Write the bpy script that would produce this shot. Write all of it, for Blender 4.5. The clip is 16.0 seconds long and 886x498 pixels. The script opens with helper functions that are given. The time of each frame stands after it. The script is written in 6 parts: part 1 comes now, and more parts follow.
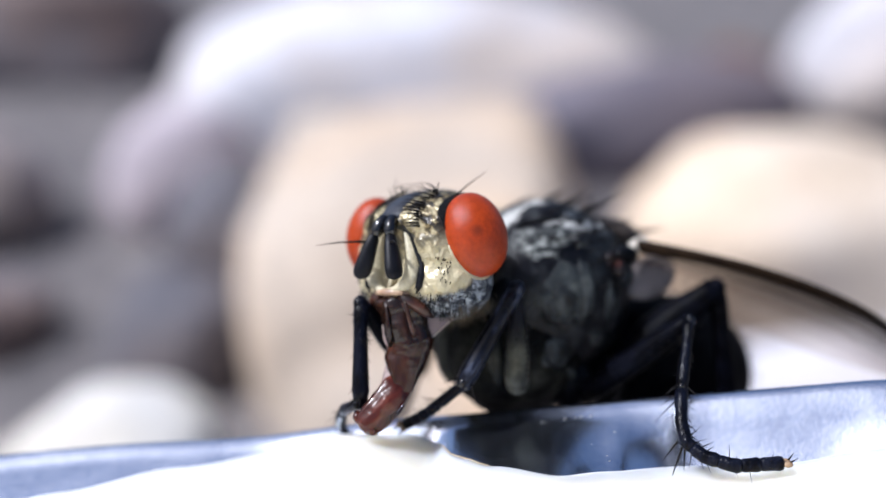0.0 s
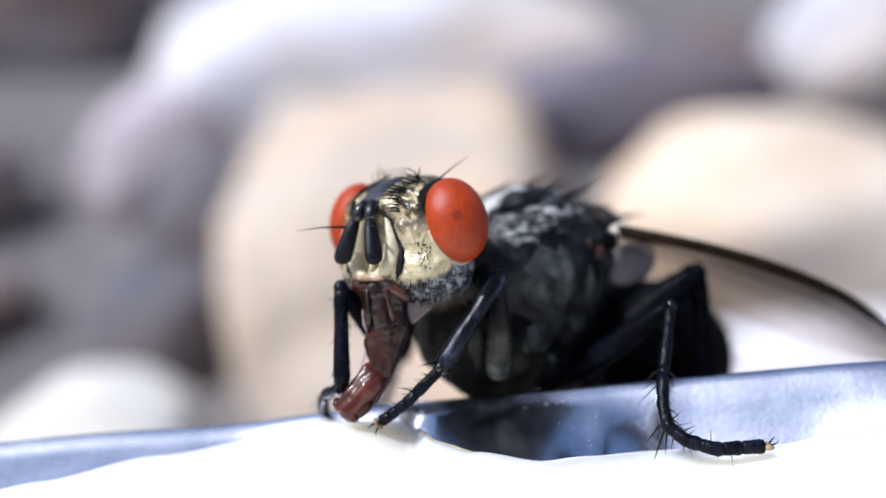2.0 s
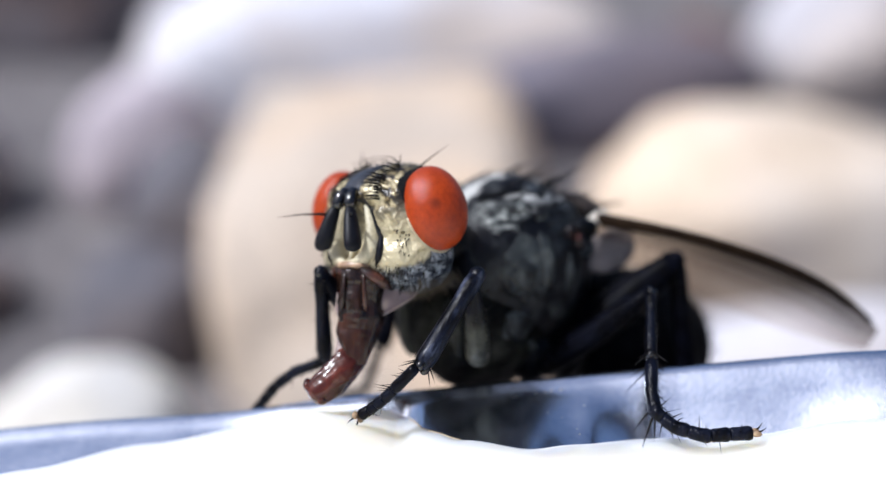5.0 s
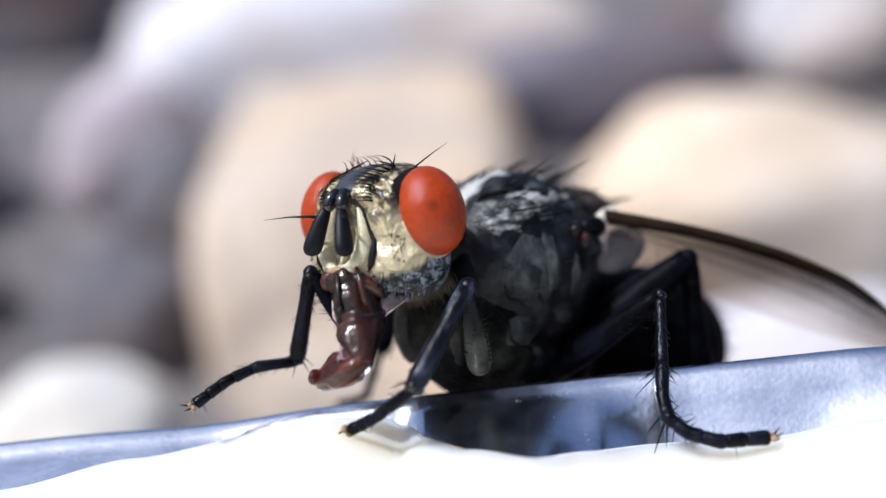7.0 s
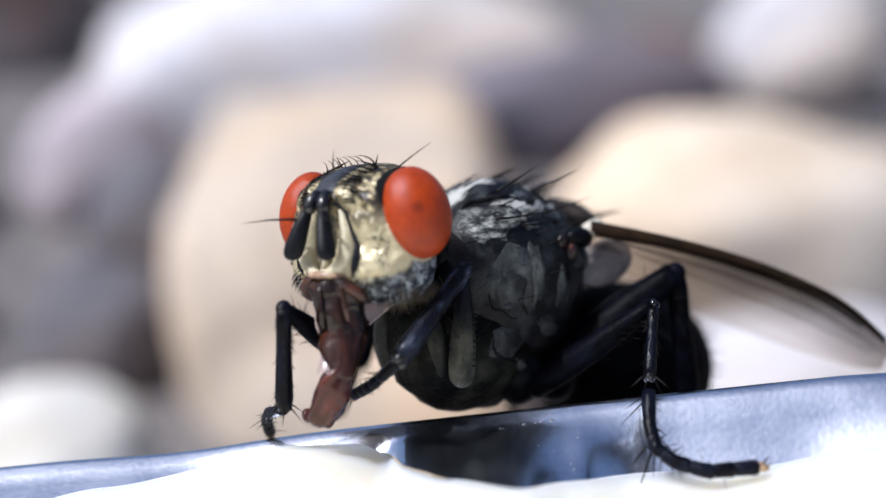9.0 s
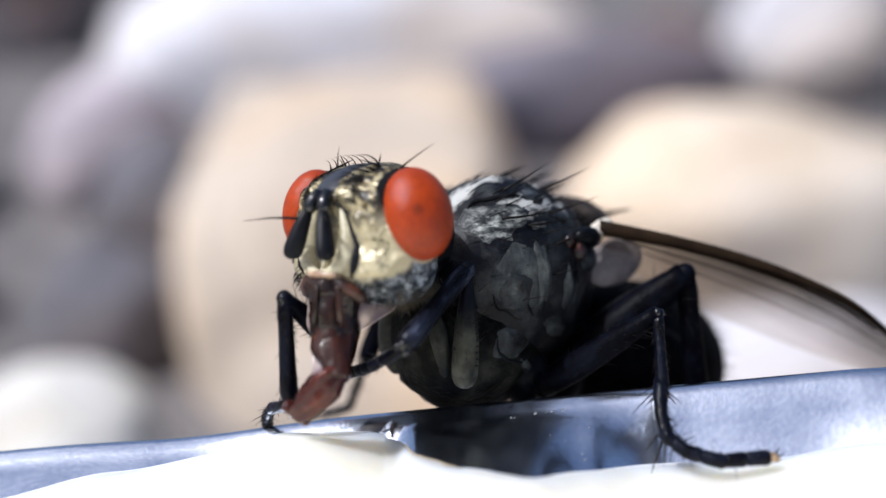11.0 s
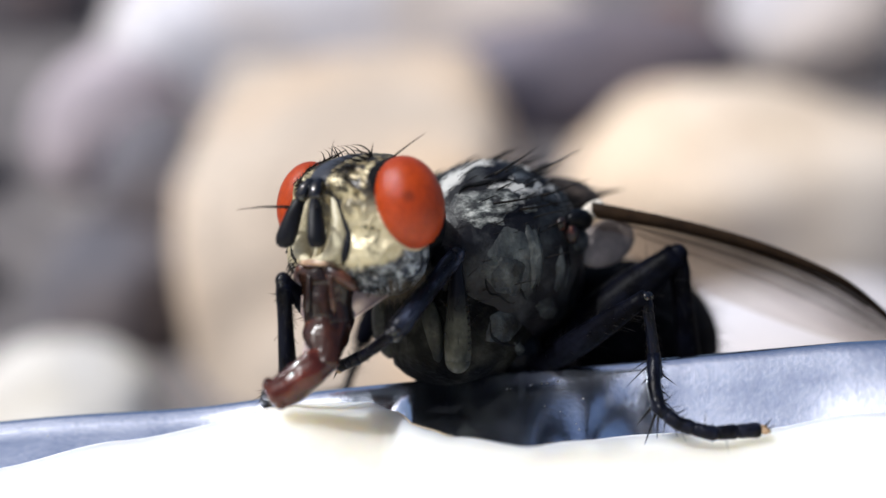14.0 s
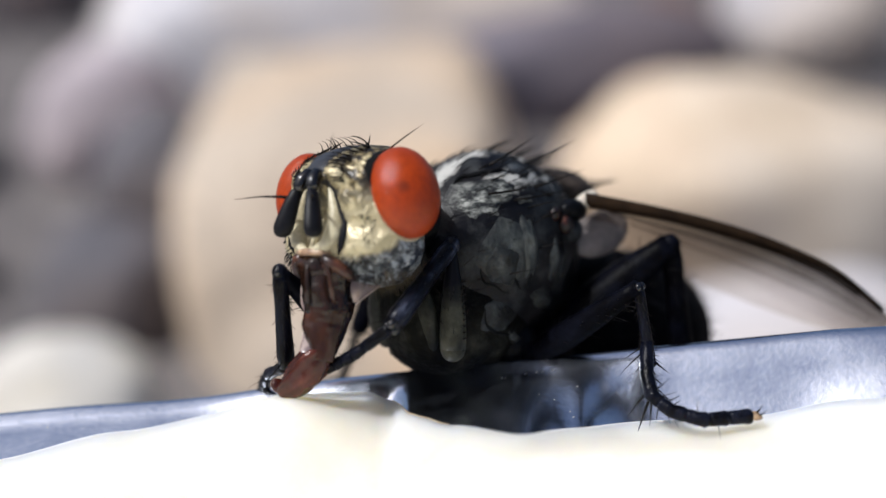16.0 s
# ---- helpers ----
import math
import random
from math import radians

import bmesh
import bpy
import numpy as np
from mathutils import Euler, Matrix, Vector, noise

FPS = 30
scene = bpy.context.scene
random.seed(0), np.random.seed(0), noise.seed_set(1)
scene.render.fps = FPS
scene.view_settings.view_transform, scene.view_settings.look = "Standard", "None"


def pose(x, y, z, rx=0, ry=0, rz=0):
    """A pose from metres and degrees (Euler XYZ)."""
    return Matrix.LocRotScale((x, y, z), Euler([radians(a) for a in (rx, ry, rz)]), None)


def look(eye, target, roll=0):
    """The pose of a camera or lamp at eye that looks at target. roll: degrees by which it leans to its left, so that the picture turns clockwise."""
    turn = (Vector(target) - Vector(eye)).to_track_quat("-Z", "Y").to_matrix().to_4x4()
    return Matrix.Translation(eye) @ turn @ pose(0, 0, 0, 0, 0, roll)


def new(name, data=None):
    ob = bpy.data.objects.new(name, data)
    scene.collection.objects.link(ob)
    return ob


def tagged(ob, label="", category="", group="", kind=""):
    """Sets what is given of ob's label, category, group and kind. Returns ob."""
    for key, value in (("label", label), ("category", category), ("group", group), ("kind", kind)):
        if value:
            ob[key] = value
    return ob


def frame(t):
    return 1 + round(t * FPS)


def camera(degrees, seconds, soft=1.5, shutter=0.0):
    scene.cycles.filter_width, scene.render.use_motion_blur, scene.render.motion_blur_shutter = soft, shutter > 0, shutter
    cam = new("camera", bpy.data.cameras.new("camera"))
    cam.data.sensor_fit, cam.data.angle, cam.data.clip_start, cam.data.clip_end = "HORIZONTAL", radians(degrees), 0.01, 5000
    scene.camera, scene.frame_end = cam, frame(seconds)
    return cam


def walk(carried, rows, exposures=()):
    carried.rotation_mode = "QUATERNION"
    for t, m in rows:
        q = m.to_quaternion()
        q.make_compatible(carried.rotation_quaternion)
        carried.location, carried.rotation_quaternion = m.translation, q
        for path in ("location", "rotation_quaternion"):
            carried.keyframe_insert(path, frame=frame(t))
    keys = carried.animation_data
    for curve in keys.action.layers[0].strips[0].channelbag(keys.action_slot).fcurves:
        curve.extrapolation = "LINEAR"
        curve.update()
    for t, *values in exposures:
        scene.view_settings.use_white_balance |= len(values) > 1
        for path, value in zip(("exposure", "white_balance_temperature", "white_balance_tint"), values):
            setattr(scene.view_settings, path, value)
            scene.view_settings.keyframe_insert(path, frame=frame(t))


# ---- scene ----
cam = camera(42.8, 16.0, 1.5)
cam.data.dof.use_dof = True
cam.data.dof.focus_distance = 0.0230
cam.data.dof.aperture_fstop = 38.0
cam.data.dof.aperture_blades = 0
walk(cam, [
    (0, pose(-0.000000, -0.000000, 0.045000, 72.000, -0.000, 0.000)),
    (0.5, pose(-0.000008, 0.000063, 0.044958, 71.801, -0.037, -0.284)),
    (1, pose(-0.000034, 0.000119, 0.044932, 71.590, -0.140, -0.556)),
    (1.5, pose(-0.000064, 0.000165, 0.044936, 71.372, -0.236, -0.834)),
    (2, pose(-0.000007, 0.000129, 0.044998, 71.167, 0.011, -1.055)),
    (2.5, pose(-0.000084, 0.000061, 0.045014, 71.014, -0.332, -1.123)),
    (3, pose(-0.000098, 0.000012, 0.045022, 70.867, -0.606, -1.202)),
    (3.5, pose(-0.000026, 0.000093, 0.044953, 70.701, -0.723, -1.275)),
    (4, pose(-0.000030, 0.000053, 0.044983, 70.701, -0.628, -1.459)),
    (6.5, pose(-0.000246, 0.000798, 0.044790, 70.529, 0.067, -2.344)),
    (7, pose(-0.000248, 0.001276, 0.044642, 70.438, 0.412, -2.599)),
    (7.5, pose(-0.000437, 0.001435, 0.044543, 70.865, -1.818, -2.261)),
    (8, pose(-0.000443, 0.001632, 0.044513, 71.018, -1.420, -2.769)),
    (8.5, pose(-0.000444, 0.001737, 0.044547, 71.152, -0.784, -3.290)),
    (9, pose(-0.000382, 0.001873, 0.044600, 71.231, -0.284, -3.742)),
    (11.5, pose(-0.000614, 0.001964, 0.044565, 70.409, -0.873, -3.162)),
    (12, pose(-0.000698, 0.001747, 0.044591, 70.217, -0.671, -3.237)),
    (12.5, pose(-0.000673, 0.001555, 0.044733, 70.003, -0.460, -3.272)),
    (13, pose(-0.000617, 0.001534, 0.044683, 69.876, -0.697, -3.204)),
    (13.5, pose(-0.000534, 0.001600, 0.044605, 69.762, -0.696, -3.182)),
    (14, pose(-0.000466, 0.001504, 0.044623, 69.584, -0.903, -3.109)),
    (14.5, pose(-0.000416, 0.001430, 0.044684, 69.416, -0.635, -3.204)),
    (15, pose(-0.000430, 0.001357, 0.044651, 69.369, -0.847, -3.195)),
    (15.5, pose(-0.000416, 0.001331, 0.044618, 69.313, -0.896, -3.231)),
    (16, pose(-0.000438, 0.001264, 0.044674, 69.200, -0.621, -3.392)),
], exposures=[(0.0, 0.05, 5500, 12), (3.0, 0.15, 5520, 11), (3.5, 0.18, 5540, 11), (4.0, -0.02, 5540, 11), (7.0, -0.01, 5590, 11), (12.0, -0.03, 5690, 10), (13.0, -0.14, 5770, 10), (14.0, -0.12, 5840, 9), (14.5, -0.07, 5880, 9), (15.0, -0.14, 5900, 9), (15.5, -0.23, 5920, 9), (16.0, -0.30, 5930, 9)])

# ---- light ----
SUN_DIR = Vector((-0.52, -0.14, 0.78)).normalized()
world = bpy.data.worlds.new("sky")
scene.world = world
world.use_nodes = True
wn = world.node_tree.nodes
sky = wn.new("ShaderNodeTexSky")
sky.sky_type, sky.sun_disc = "NISHITA", False
sky.air_density, sky.dust_density, sky.ozone_density = 1.0, 6.0, 0.6
sky.sun_elevation = math.asin(SUN_DIR.z)
sky.sun_rotation = math.atan2(SUN_DIR.x, SUN_DIR.y)
wn["Background"].inputs["Strength"].default_value = 0.11
world.node_tree.links.new(sky.outputs["Color"], wn["Background"].inputs["Color"])
sun = new("sun", bpy.data.lights.new("sun", "SUN"))
sun.data.energy, sun.data.angle, sun.data.color = 4.2, radians(0.6), (1.0, 0.95, 0.88)
sun.matrix_basis = look(SUN_DIR * 0.5, (0, 0, 0))

# ---- helpers: everything small is drawn in millimetres ----
MM = 0.001


def part(name, bm, material, parent=None, label="", at=None):
    me = bpy.data.meshes.new(name)
    bmesh.ops.scale(bm, vec=(MM, MM, MM), verts=bm.verts)
    bmesh.ops.recalc_face_normals(bm, faces=bm.faces)
    for f in bm.faces:
        f.smooth = True
    bm.to_mesh(me)
    bm.free()
    for m in material if isinstance(material, (list, tuple)) else (material,):
        me.materials.append(m)
    ob = new(name, me)
    ob.parent = parent
    if at is not None:
        ob.matrix_basis = at
    if label:
        ob["label"] = label
    return ob


def mm(x, y, z, rx=0, ry=0, rz=0):
    return pose(x * MM, y * MM, z * MM, rx, ry, rz)


def ball(bm, c, r, turn=(0, 0, 0), u=32, v=20):
    m = Matrix.LocRotScale(Vector(c), Euler([radians(a) for a in turn]), Vector(r))
    return bmesh.ops.create_uvsphere(bm, u_segments=u, v_segments=v, radius=1.0, matrix=m)["verts"]


def tube(bm, pts, radii, n=8, flat=1.0, cap=True):
    """A round, tapered bar along pts."""
    pts = [Vector(p) for p in pts]
    rings, side = [], None
    for i, p in enumerate(pts):
        d = (pts[min(i + 1, len(pts) - 1)] - pts[max(i - 1, 0)]).normalized()
        if side is None:
            side = d.cross(Vector((0.31, 0.84, 0.45))).normalized()
        side = (side - d * side.dot(d)).normalized()
        other = d.cross(side)
        rings.append([bm.verts.new(p + radii[i] * (math.cos(a) * side + flat * math.sin(a) * other)) for a in (2 * math.pi * k / n for k in range(n))])
    for a, b in zip(rings, rings[1:]):
        for k in range(n):
            bm.faces.new((a[k], a[(k + 1) % n], b[(k + 1) % n], b[k]))
    if cap:
        bm.faces.new(rings[0][::-1])
        bm.faces.new(rings[-1])
    return rings


def bristle(bm, base, way, length, bend=(0, 0, 0), r=0.022, n=5):
    """A stiff hair that thins to a point and bends on its way."""
    base, way, bend = Vector(base), Vector(way).normalized(), Vector(bend)
    pts = [base + way * length * k / 4 + bend * length * (k / 4) ** 2 for k in range(5)]
    tube(bm, pts, [r, r * 0.85, r * 0.65, r * 0.4, r * 0.08], n)


# ---- materials ----
def shader(name, rough=0.5, metal=0.0, spec=0.5):
    mat = bpy.data.materials.new(name)
    mat.use_nodes = True
    b = mat.node_tree.nodes["Principled BSDF"]
    b.inputs["Roughness"].default_value, b.inputs["Metallic"].default_value = rough, metal
    b.inputs["Specular IOR Level"].default_value = spec
    return mat, b


def node(mat, kind, **values):
    n = mat.node_tree.nodes.new(kind)
    for k, v in values.items():
        n.inputs[k.replace("_", " ")].default_value = v
    return n


def wire(mat, a, b):
    mat.node_tree.links.new(a, b)


def mottled(name, stops, scale, rough=0.5, metal=0.0, bump=0.0, bump_scale=None, detail=5.0, spec=0.5, stretch=(1, 1, 1), rough_var=0.0, depth=2e-5, sheen=0.0):
    """Colour that varies between stops with a noise of that scale (per metre), a second, finer grain, and fine relief."""
    mat, b = shader(name, rough, metal, spec)
    tc = node(mat, "ShaderNodeTexCoord")
    mp = node(mat, "ShaderNodeMapping")
    mp.inputs["Scale"].default_value = stretch
    wire(mat, tc.outputs["Object"], mp.inputs["Vector"])
    nz = node(mat, "ShaderNodeTexNoise", Scale=scale, Detail=detail, Roughness=0.6)
    wire(mat, mp.outputs["Vector"], nz.inputs["Vector"])
    ramp = node(mat, "ShaderNodeValToRGB")
    e = ramp.color_ramp.elements
    while len(e) < len(stops):
        e.new(0.5)
    for k, (p, c) in enumerate(stops):
        e[k].position, e[k].color = p, (*c, 1)
    wire(mat, nz.outputs["Fac"], ramp.inputs["Fac"])
    fine = node(mat, "ShaderNodeTexNoise", Scale=bump_scale or scale * 6, Detail=3.0)
    wire(mat, mp.outputs["Vector"], fine.inputs["Vector"])
    mix = node(mat, "ShaderNodeMixRGB", Fac=0.35)
    mix.blend_type = "OVERLAY"
    wire(mat, ramp.outputs["Color"], mix.inputs["Color1"])
    wire(mat, fine.outputs["Fac"], mix.inputs["Color2"])
    wire(mat, mix.outputs["Color"], b.inputs["Base Color"])
    if bump:
        bp = node(mat, "ShaderNodeBump", Strength=bump, Distance=depth)
        wire(mat, fine.outputs["Fac"], bp.inputs["Height"])
        wire(mat, bp.outputs["Normal"], b.inputs["Normal"])
    if rough_var:
        mr = node(mat, "ShaderNodeMapRange")
        mr.inputs["To Min"].default_value, mr.inputs["To Max"].default_value = rough - rough_var, rough + rough_var
        wire(mat, nz.outputs["Fac"], mr.inputs["Value"])
        wire(mat, mr.outputs["Result"], b.inputs["Roughness"])
    b.inputs["Sheen Weight"].default_value = sheen
    return mat


def eye_material():
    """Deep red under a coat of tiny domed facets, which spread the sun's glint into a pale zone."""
    mat = mottled("red_eye", [(0.3, (0.26, 0.026, 0.0003)), (0.7, (0.34, 0.039, 0.0006))], 1500, rough=0.5, spec=0.12)
    b = mat.node_tree.nodes["Principled BSDF"]
    tc = node(mat, "ShaderNodeTexCoord")
    vo = node(mat, "ShaderNodeTexVoronoi", Scale=26000.0)
    wire(mat, tc.outputs["Object"], vo.inputs["Vector"])
    dome = node(mat, "ShaderNodeMath")
    dome.operation = "MULTIPLY"
    wire(mat, vo.outputs["Distance"], dome.inputs[0])
    wire(mat, vo.outputs["Distance"], dome.inputs[1])
    b.inputs["Coat Weight"].default_value, b.inputs["Coat Roughness"].default_value = 0.5, 0.10
    bp = node(mat, "ShaderNodeBump", Strength=1.0, Distance=1.1e-5)
    bp.invert = True
    wire(mat, dome.outputs[0], bp.inputs["Height"])
    wire(mat, bp.outputs["Normal"], b.inputs["Coat Normal"])
    # Dark pseudopupil, an optical spot facing the view, painted into the colour.
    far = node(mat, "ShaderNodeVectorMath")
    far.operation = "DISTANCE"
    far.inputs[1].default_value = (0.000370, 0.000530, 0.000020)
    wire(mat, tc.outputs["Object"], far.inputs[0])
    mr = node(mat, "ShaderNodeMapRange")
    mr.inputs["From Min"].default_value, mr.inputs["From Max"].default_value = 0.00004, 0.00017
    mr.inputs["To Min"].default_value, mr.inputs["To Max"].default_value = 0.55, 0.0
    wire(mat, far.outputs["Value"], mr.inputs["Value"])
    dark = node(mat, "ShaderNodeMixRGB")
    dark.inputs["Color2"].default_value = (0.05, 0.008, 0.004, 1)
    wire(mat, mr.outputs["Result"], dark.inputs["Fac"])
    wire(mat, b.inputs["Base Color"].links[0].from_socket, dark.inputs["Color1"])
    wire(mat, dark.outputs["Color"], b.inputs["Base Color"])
    return mat


def wing_material():
    """A clear smoky membrane."""
    mat = bpy.data.materials.new("wing_membrane")
    mat.use_nodes = True
    nt = mat.node_tree
    b = nt.nodes["Principled BSDF"]
    b.inputs["Base Color"].default_value, b.inputs["Roughness"].default_value = (0.075, 0.055, 0.042, 1), 0.5
    b.inputs["Specular IOR Level"].default_value = 0.2
    tr = node(mat, "ShaderNodeBsdfTransparent")
    tr.inputs["Color"].default_value = (0.90, 0.85, 0.80, 1)
    mx = node(mat, "ShaderNodeMixShader")
    tc = node(mat, "ShaderNodeTexCoord")
    nz = node(mat, "ShaderNodeTexNoise", Scale=700.0, Detail=3.0)
    wire(mat, tc.outputs["Object"], nz.inputs["Vector"])
    mr = node(mat, "ShaderNodeMapRange")
    mr.inputs["To Min"].default_value, mr.inputs["To Max"].default_value = -0.10, 0.14
    wire(mat, nz.outputs["Fac"], mr.inputs["Value"])
    sp = node(mat, "ShaderNodeSeparateXYZ")
    wire(mat, tc.outputs["Object"], sp.inputs["Vector"])
    fr = node(mat, "ShaderNodeMapRange")
    fr.inputs["From Min"].default_value, fr.inputs["From Max"].default_value = 0.0007, -0.0007
    fr.inputs["To Min"].default_value, fr.inputs["To Max"].default_value = 0.92, 0.12
    wire(mat, sp.outputs["Y"], fr.inputs["Value"])
    su = node(mat, "ShaderNodeMath")
    wire(mat, mr.outputs["Result"], su.inputs[0])
    wire(mat, fr.outputs["Result"], su.inputs[1])
    wire(mat, su.outputs[0], mx.inputs["Fac"])
    wire(mat, tr.outputs["BSDF"], mx.inputs[1])
    wire(mat, b.outputs["BSDF"], mx.inputs[2])
    wire(mat, mx.outputs["Shader"], nt.nodes["Material Output"].inputs["Surface"])
    return mat


BLACK = mottled("black_cuticle", [(0.35, (0.0015, 0.0015, 0.002)), (0.7, (0.006, 0.007, 0.010))], 2500, rough=0.34, bump=0.5, bump_scale=12000, spec=0.09)
GLOSS = mottled("glossy_black_joint", [(0.3, (0.002, 0.002, 0.003)), (0.7, (0.005, 0.005, 0.007))], 3000, rough=0.10, spec=0.7)
GROOVE = mottled("black_groove", [(0.3, (0.004, 0.004, 0.005)), (0.7, (0.013, 0.014, 0.015))], 3000, rough=0.7, spec=0.05)
LEG = mottled("blue_black_leg", [(0.42, (0.001, 0.001, 0.002)), (0.55, (0.004, 0.005, 0.011)), (0.76, (0.009, 0.0105, 0.019))], 2600, rough=0.30, bump=0.9, bump_scale=9000, spec=0.11, stretch=(1, 1, 0.35), depth=4e-5)
DULL_LEG = mottled("dull_black_leg", [(0.42, (0.001, 0.001, 0.002)), (0.60, (0.003, 0.0035, 0.007)), (0.76, (0.007, 0.008, 0.015))], 1800, rough=0.45, bump=0.8, bump_scale=9000, spec=0.04)
# Silver dust; its pale flecks also paint the leg's sheen into the colour.
DUST_SHEEN_LEG = mottled("silver_dust_sheen_leg", [(0.44, (0.002, 0.002, 0.004)), (0.55, (0.010, 0.012, 0.022)), (0.68, (0.075, 0.085, 0.125))], 4200, rough=0.32, bump=0.9, bump_scale=9000, spec=0.16, stretch=(1, 1, 0.3))
HAIR = mottled("black_hair", [(0.3, (0.004, 0.0035, 0.0035)), (0.7, (0.012, 0.010, 0.009))], 3000, rough=0.45, spec=0.12)
FUZZ = mottled("brown_gold_hair", [(0.3, (0.05, 0.037, 0.020)), (0.7, (0.15, 0.112, 0.066))], 3000, rough=0.5)
FRONS = mottled("dark_frons", [(0.3, (0.010, 0.011, 0.016)), (0.7, (0.045, 0.05, 0.065))], 2500, rough=0.5, bump=0.3, spec=0.3)
ANTENNA = mottled("dark_antenna", [(0.3, (0.002, 0.002, 0.003)), (0.7, (0.006, 0.0065, 0.011))], 2500, rough=0.45, bump=0.3, spec=0.2)
CREAM_FACE = mottled("pale_face", [(0.3, (0.36, 0.31, 0.19)), (0.7, (0.60, 0.545, 0.38))], 2200, rough=0.34, bump=0.4)
AMBER_LIP = mottled("amber_lip", [(0.35, (0.12, 0.05, 0.026)), (0.65, (0.48, 0.34, 0.22))], 2400, rough=0.3, bump=0.4)
AMBER = mottled("amber_mouth", [(0.36, (0.012, 0.006, 0.006)), (0.50, (0.060, 0.022, 0.013)), (0.70, (0.20, 0.075, 0.04))], 1800, rough=0.3)
GREY_FLANK = mottled("olive_grey_flank", [(0.40, (0.003, 0.0033, 0.0035)), (0.53, (0.034, 0.038, 0.038)), (0.72, (0.135, 0.142, 0.128))], 1700, rough=0.42, bump=0.8, bump_scale=9000, spec=0.3, detail=5.0, depth=4e-5)
FLANK_PALE = mottled("grey_flank_dust", [(0.36, (0.012, 0.014, 0.016)), (0.50, (0.046, 0.052, 0.052)), (0.70, (0.132, 0.14, 0.128))], 1500, rough=0.42, bump=0.8, bump_scale=9000, spec=0.3, detail=6.0, depth=4e-5)
OLIVE = mottled("pale_olive", [(0.38, (0.008, 0.009, 0.007)), (0.53, (0.030, 0.031, 0.024)), (0.74, (0.10, 0.098, 0.07))], 1500, rough=0.45, bump=0.5, bump_scale=7000, spec=0.2)
SILVER = mottled("silver_patch", [(0.40, (0.014, 0.015, 0.016)), (0.51, (0.12, 0.128, 0.12)), (0.66, (0.42, 0.43, 0.40))], 5200, rough=0.42, bump=0.9, bump_scale=24000, spec=0.3, detail=3.0, depth=2e-5, stretch=(0.6, 1, 1.6))
BLUE_DUST = mottled("blue_grey_dust", [(0.38, (0.006, 0.007, 0.009)), (0.52, (0.030, 0.034, 0.040)), (0.72, (0.11, 0.12, 0.13))], 2400, rough=0.45, bump=0.8, bump_scale=15000, spec=0.15)
SCUTELLUM = mottled("tan_shield", [(0.38, (0.010, 0.009, 0.009)), (0.52, (0.050, 0.040, 0.034)), (0.72, (0.16, 0.125, 0.10))], 1500, rough=0.5, bump=0.8, bump_scale=12000, spec=0.1)
BELLY = mottled("dark_olive_belly", [(0.40, (0.001, 0.001, 0.0012)), (0.55, (0.010, 0.010, 0.008)), (0.75, (0.045, 0.044, 0.034))], 1100, rough=0.5, bump=0.9, bump_scale=7000, spec=0.06, detail=6.0, depth=5e-5)
CALYPTER = mottled("pale_lobe", [(0.3, (0.50, 0.44, 0.36)), (0.7, (0.70, 0.65, 0.56))], 1500, rough=0.5)
PAD = mottled("brown_pad", [(0.3, (0.20, 0.13, 0.07)), (0.7, (0.38, 0.26, 0.15))], 3000, rough=0.5)
GREY_FLAP = mottled("grey_flap", [(0.3, (0.13, 0.11, 0.105)), (0.7, (0.26, 0.225, 0.215))], 1200, rough=0.5)
RUST = mottled("rust_spot", [(0.46, (0.008, 0.004, 0.005)), (0.60, (0.06, 0.016, 0.010)), (0.72, (0.28, 0.085, 0.045))], 3500, rough=0.4)
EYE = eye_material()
WING = wing_material()
VEIN = mottled("wing_vein", [(0.3, (0.010, 0.006, 0.004)), (0.7, (0.030, 0.018, 0.010))], 1500, rough=0.6, spec=0.05)


def feathered(mat, under, lo, hi, fray=0.5):
    """Dust that thins out unevenly towards the rim of a plate and leaves the dark skin under it bare."""
    b = mat.node_tree.nodes["Principled BSDF"]
    dust = b.inputs["Base Color"].links[0].from_socket
    at = node(mat, "ShaderNodeAttribute")
    at.attribute_name = "edge"
    tc = node(mat, "ShaderNodeTexCoord")
    nz = node(mat, "ShaderNodeTexNoise", Scale=8500.0, Detail=4.0, Roughness=0.7)
    wire(mat, tc.outputs["Object"], nz.inputs["Vector"])
    ad = node(mat, "ShaderNodeMath")
    ad.operation = "MULTIPLY_ADD"
    ad.inputs[1].default_value = fray
    wire(mat, nz.outputs["Fac"], ad.inputs[0])
    wire(mat, at.outputs["Fac"], ad.inputs[2])
    mr = node(mat, "ShaderNodeMapRange")
    mr.inputs["From Min"].default_value, mr.inputs["From Max"].default_value = lo + fray / 2, hi + fray / 2
    wire(mat, ad.outputs[0], mr.inputs["Value"])
    mx = node(mat, "ShaderNodeMixRGB")
    wire(mat, mr.outputs["Result"], mx.inputs["Fac"])
    wire(mat, dust, mx.inputs["Color1"])
    mx.inputs["Color2"].default_value = (*under, 1)
    wire(mat, mx.outputs["Color"], b.inputs["Base Color"])


feathered(SILVER, (0.006, 0.006, 0.008), 0.15, 1.05, 0.9)
feathered(BLUE_DUST, (0.005, 0.005, 0.006), 0.4, 1.0, 0.7)
feathered(FLANK_PALE, (0.020, 0.022, 0.022), 0.2, 1.0, 0.8)
feathered(GREY_FLANK, (0.018, 0.020, 0.020), 0.2, 1.0, 0.8)


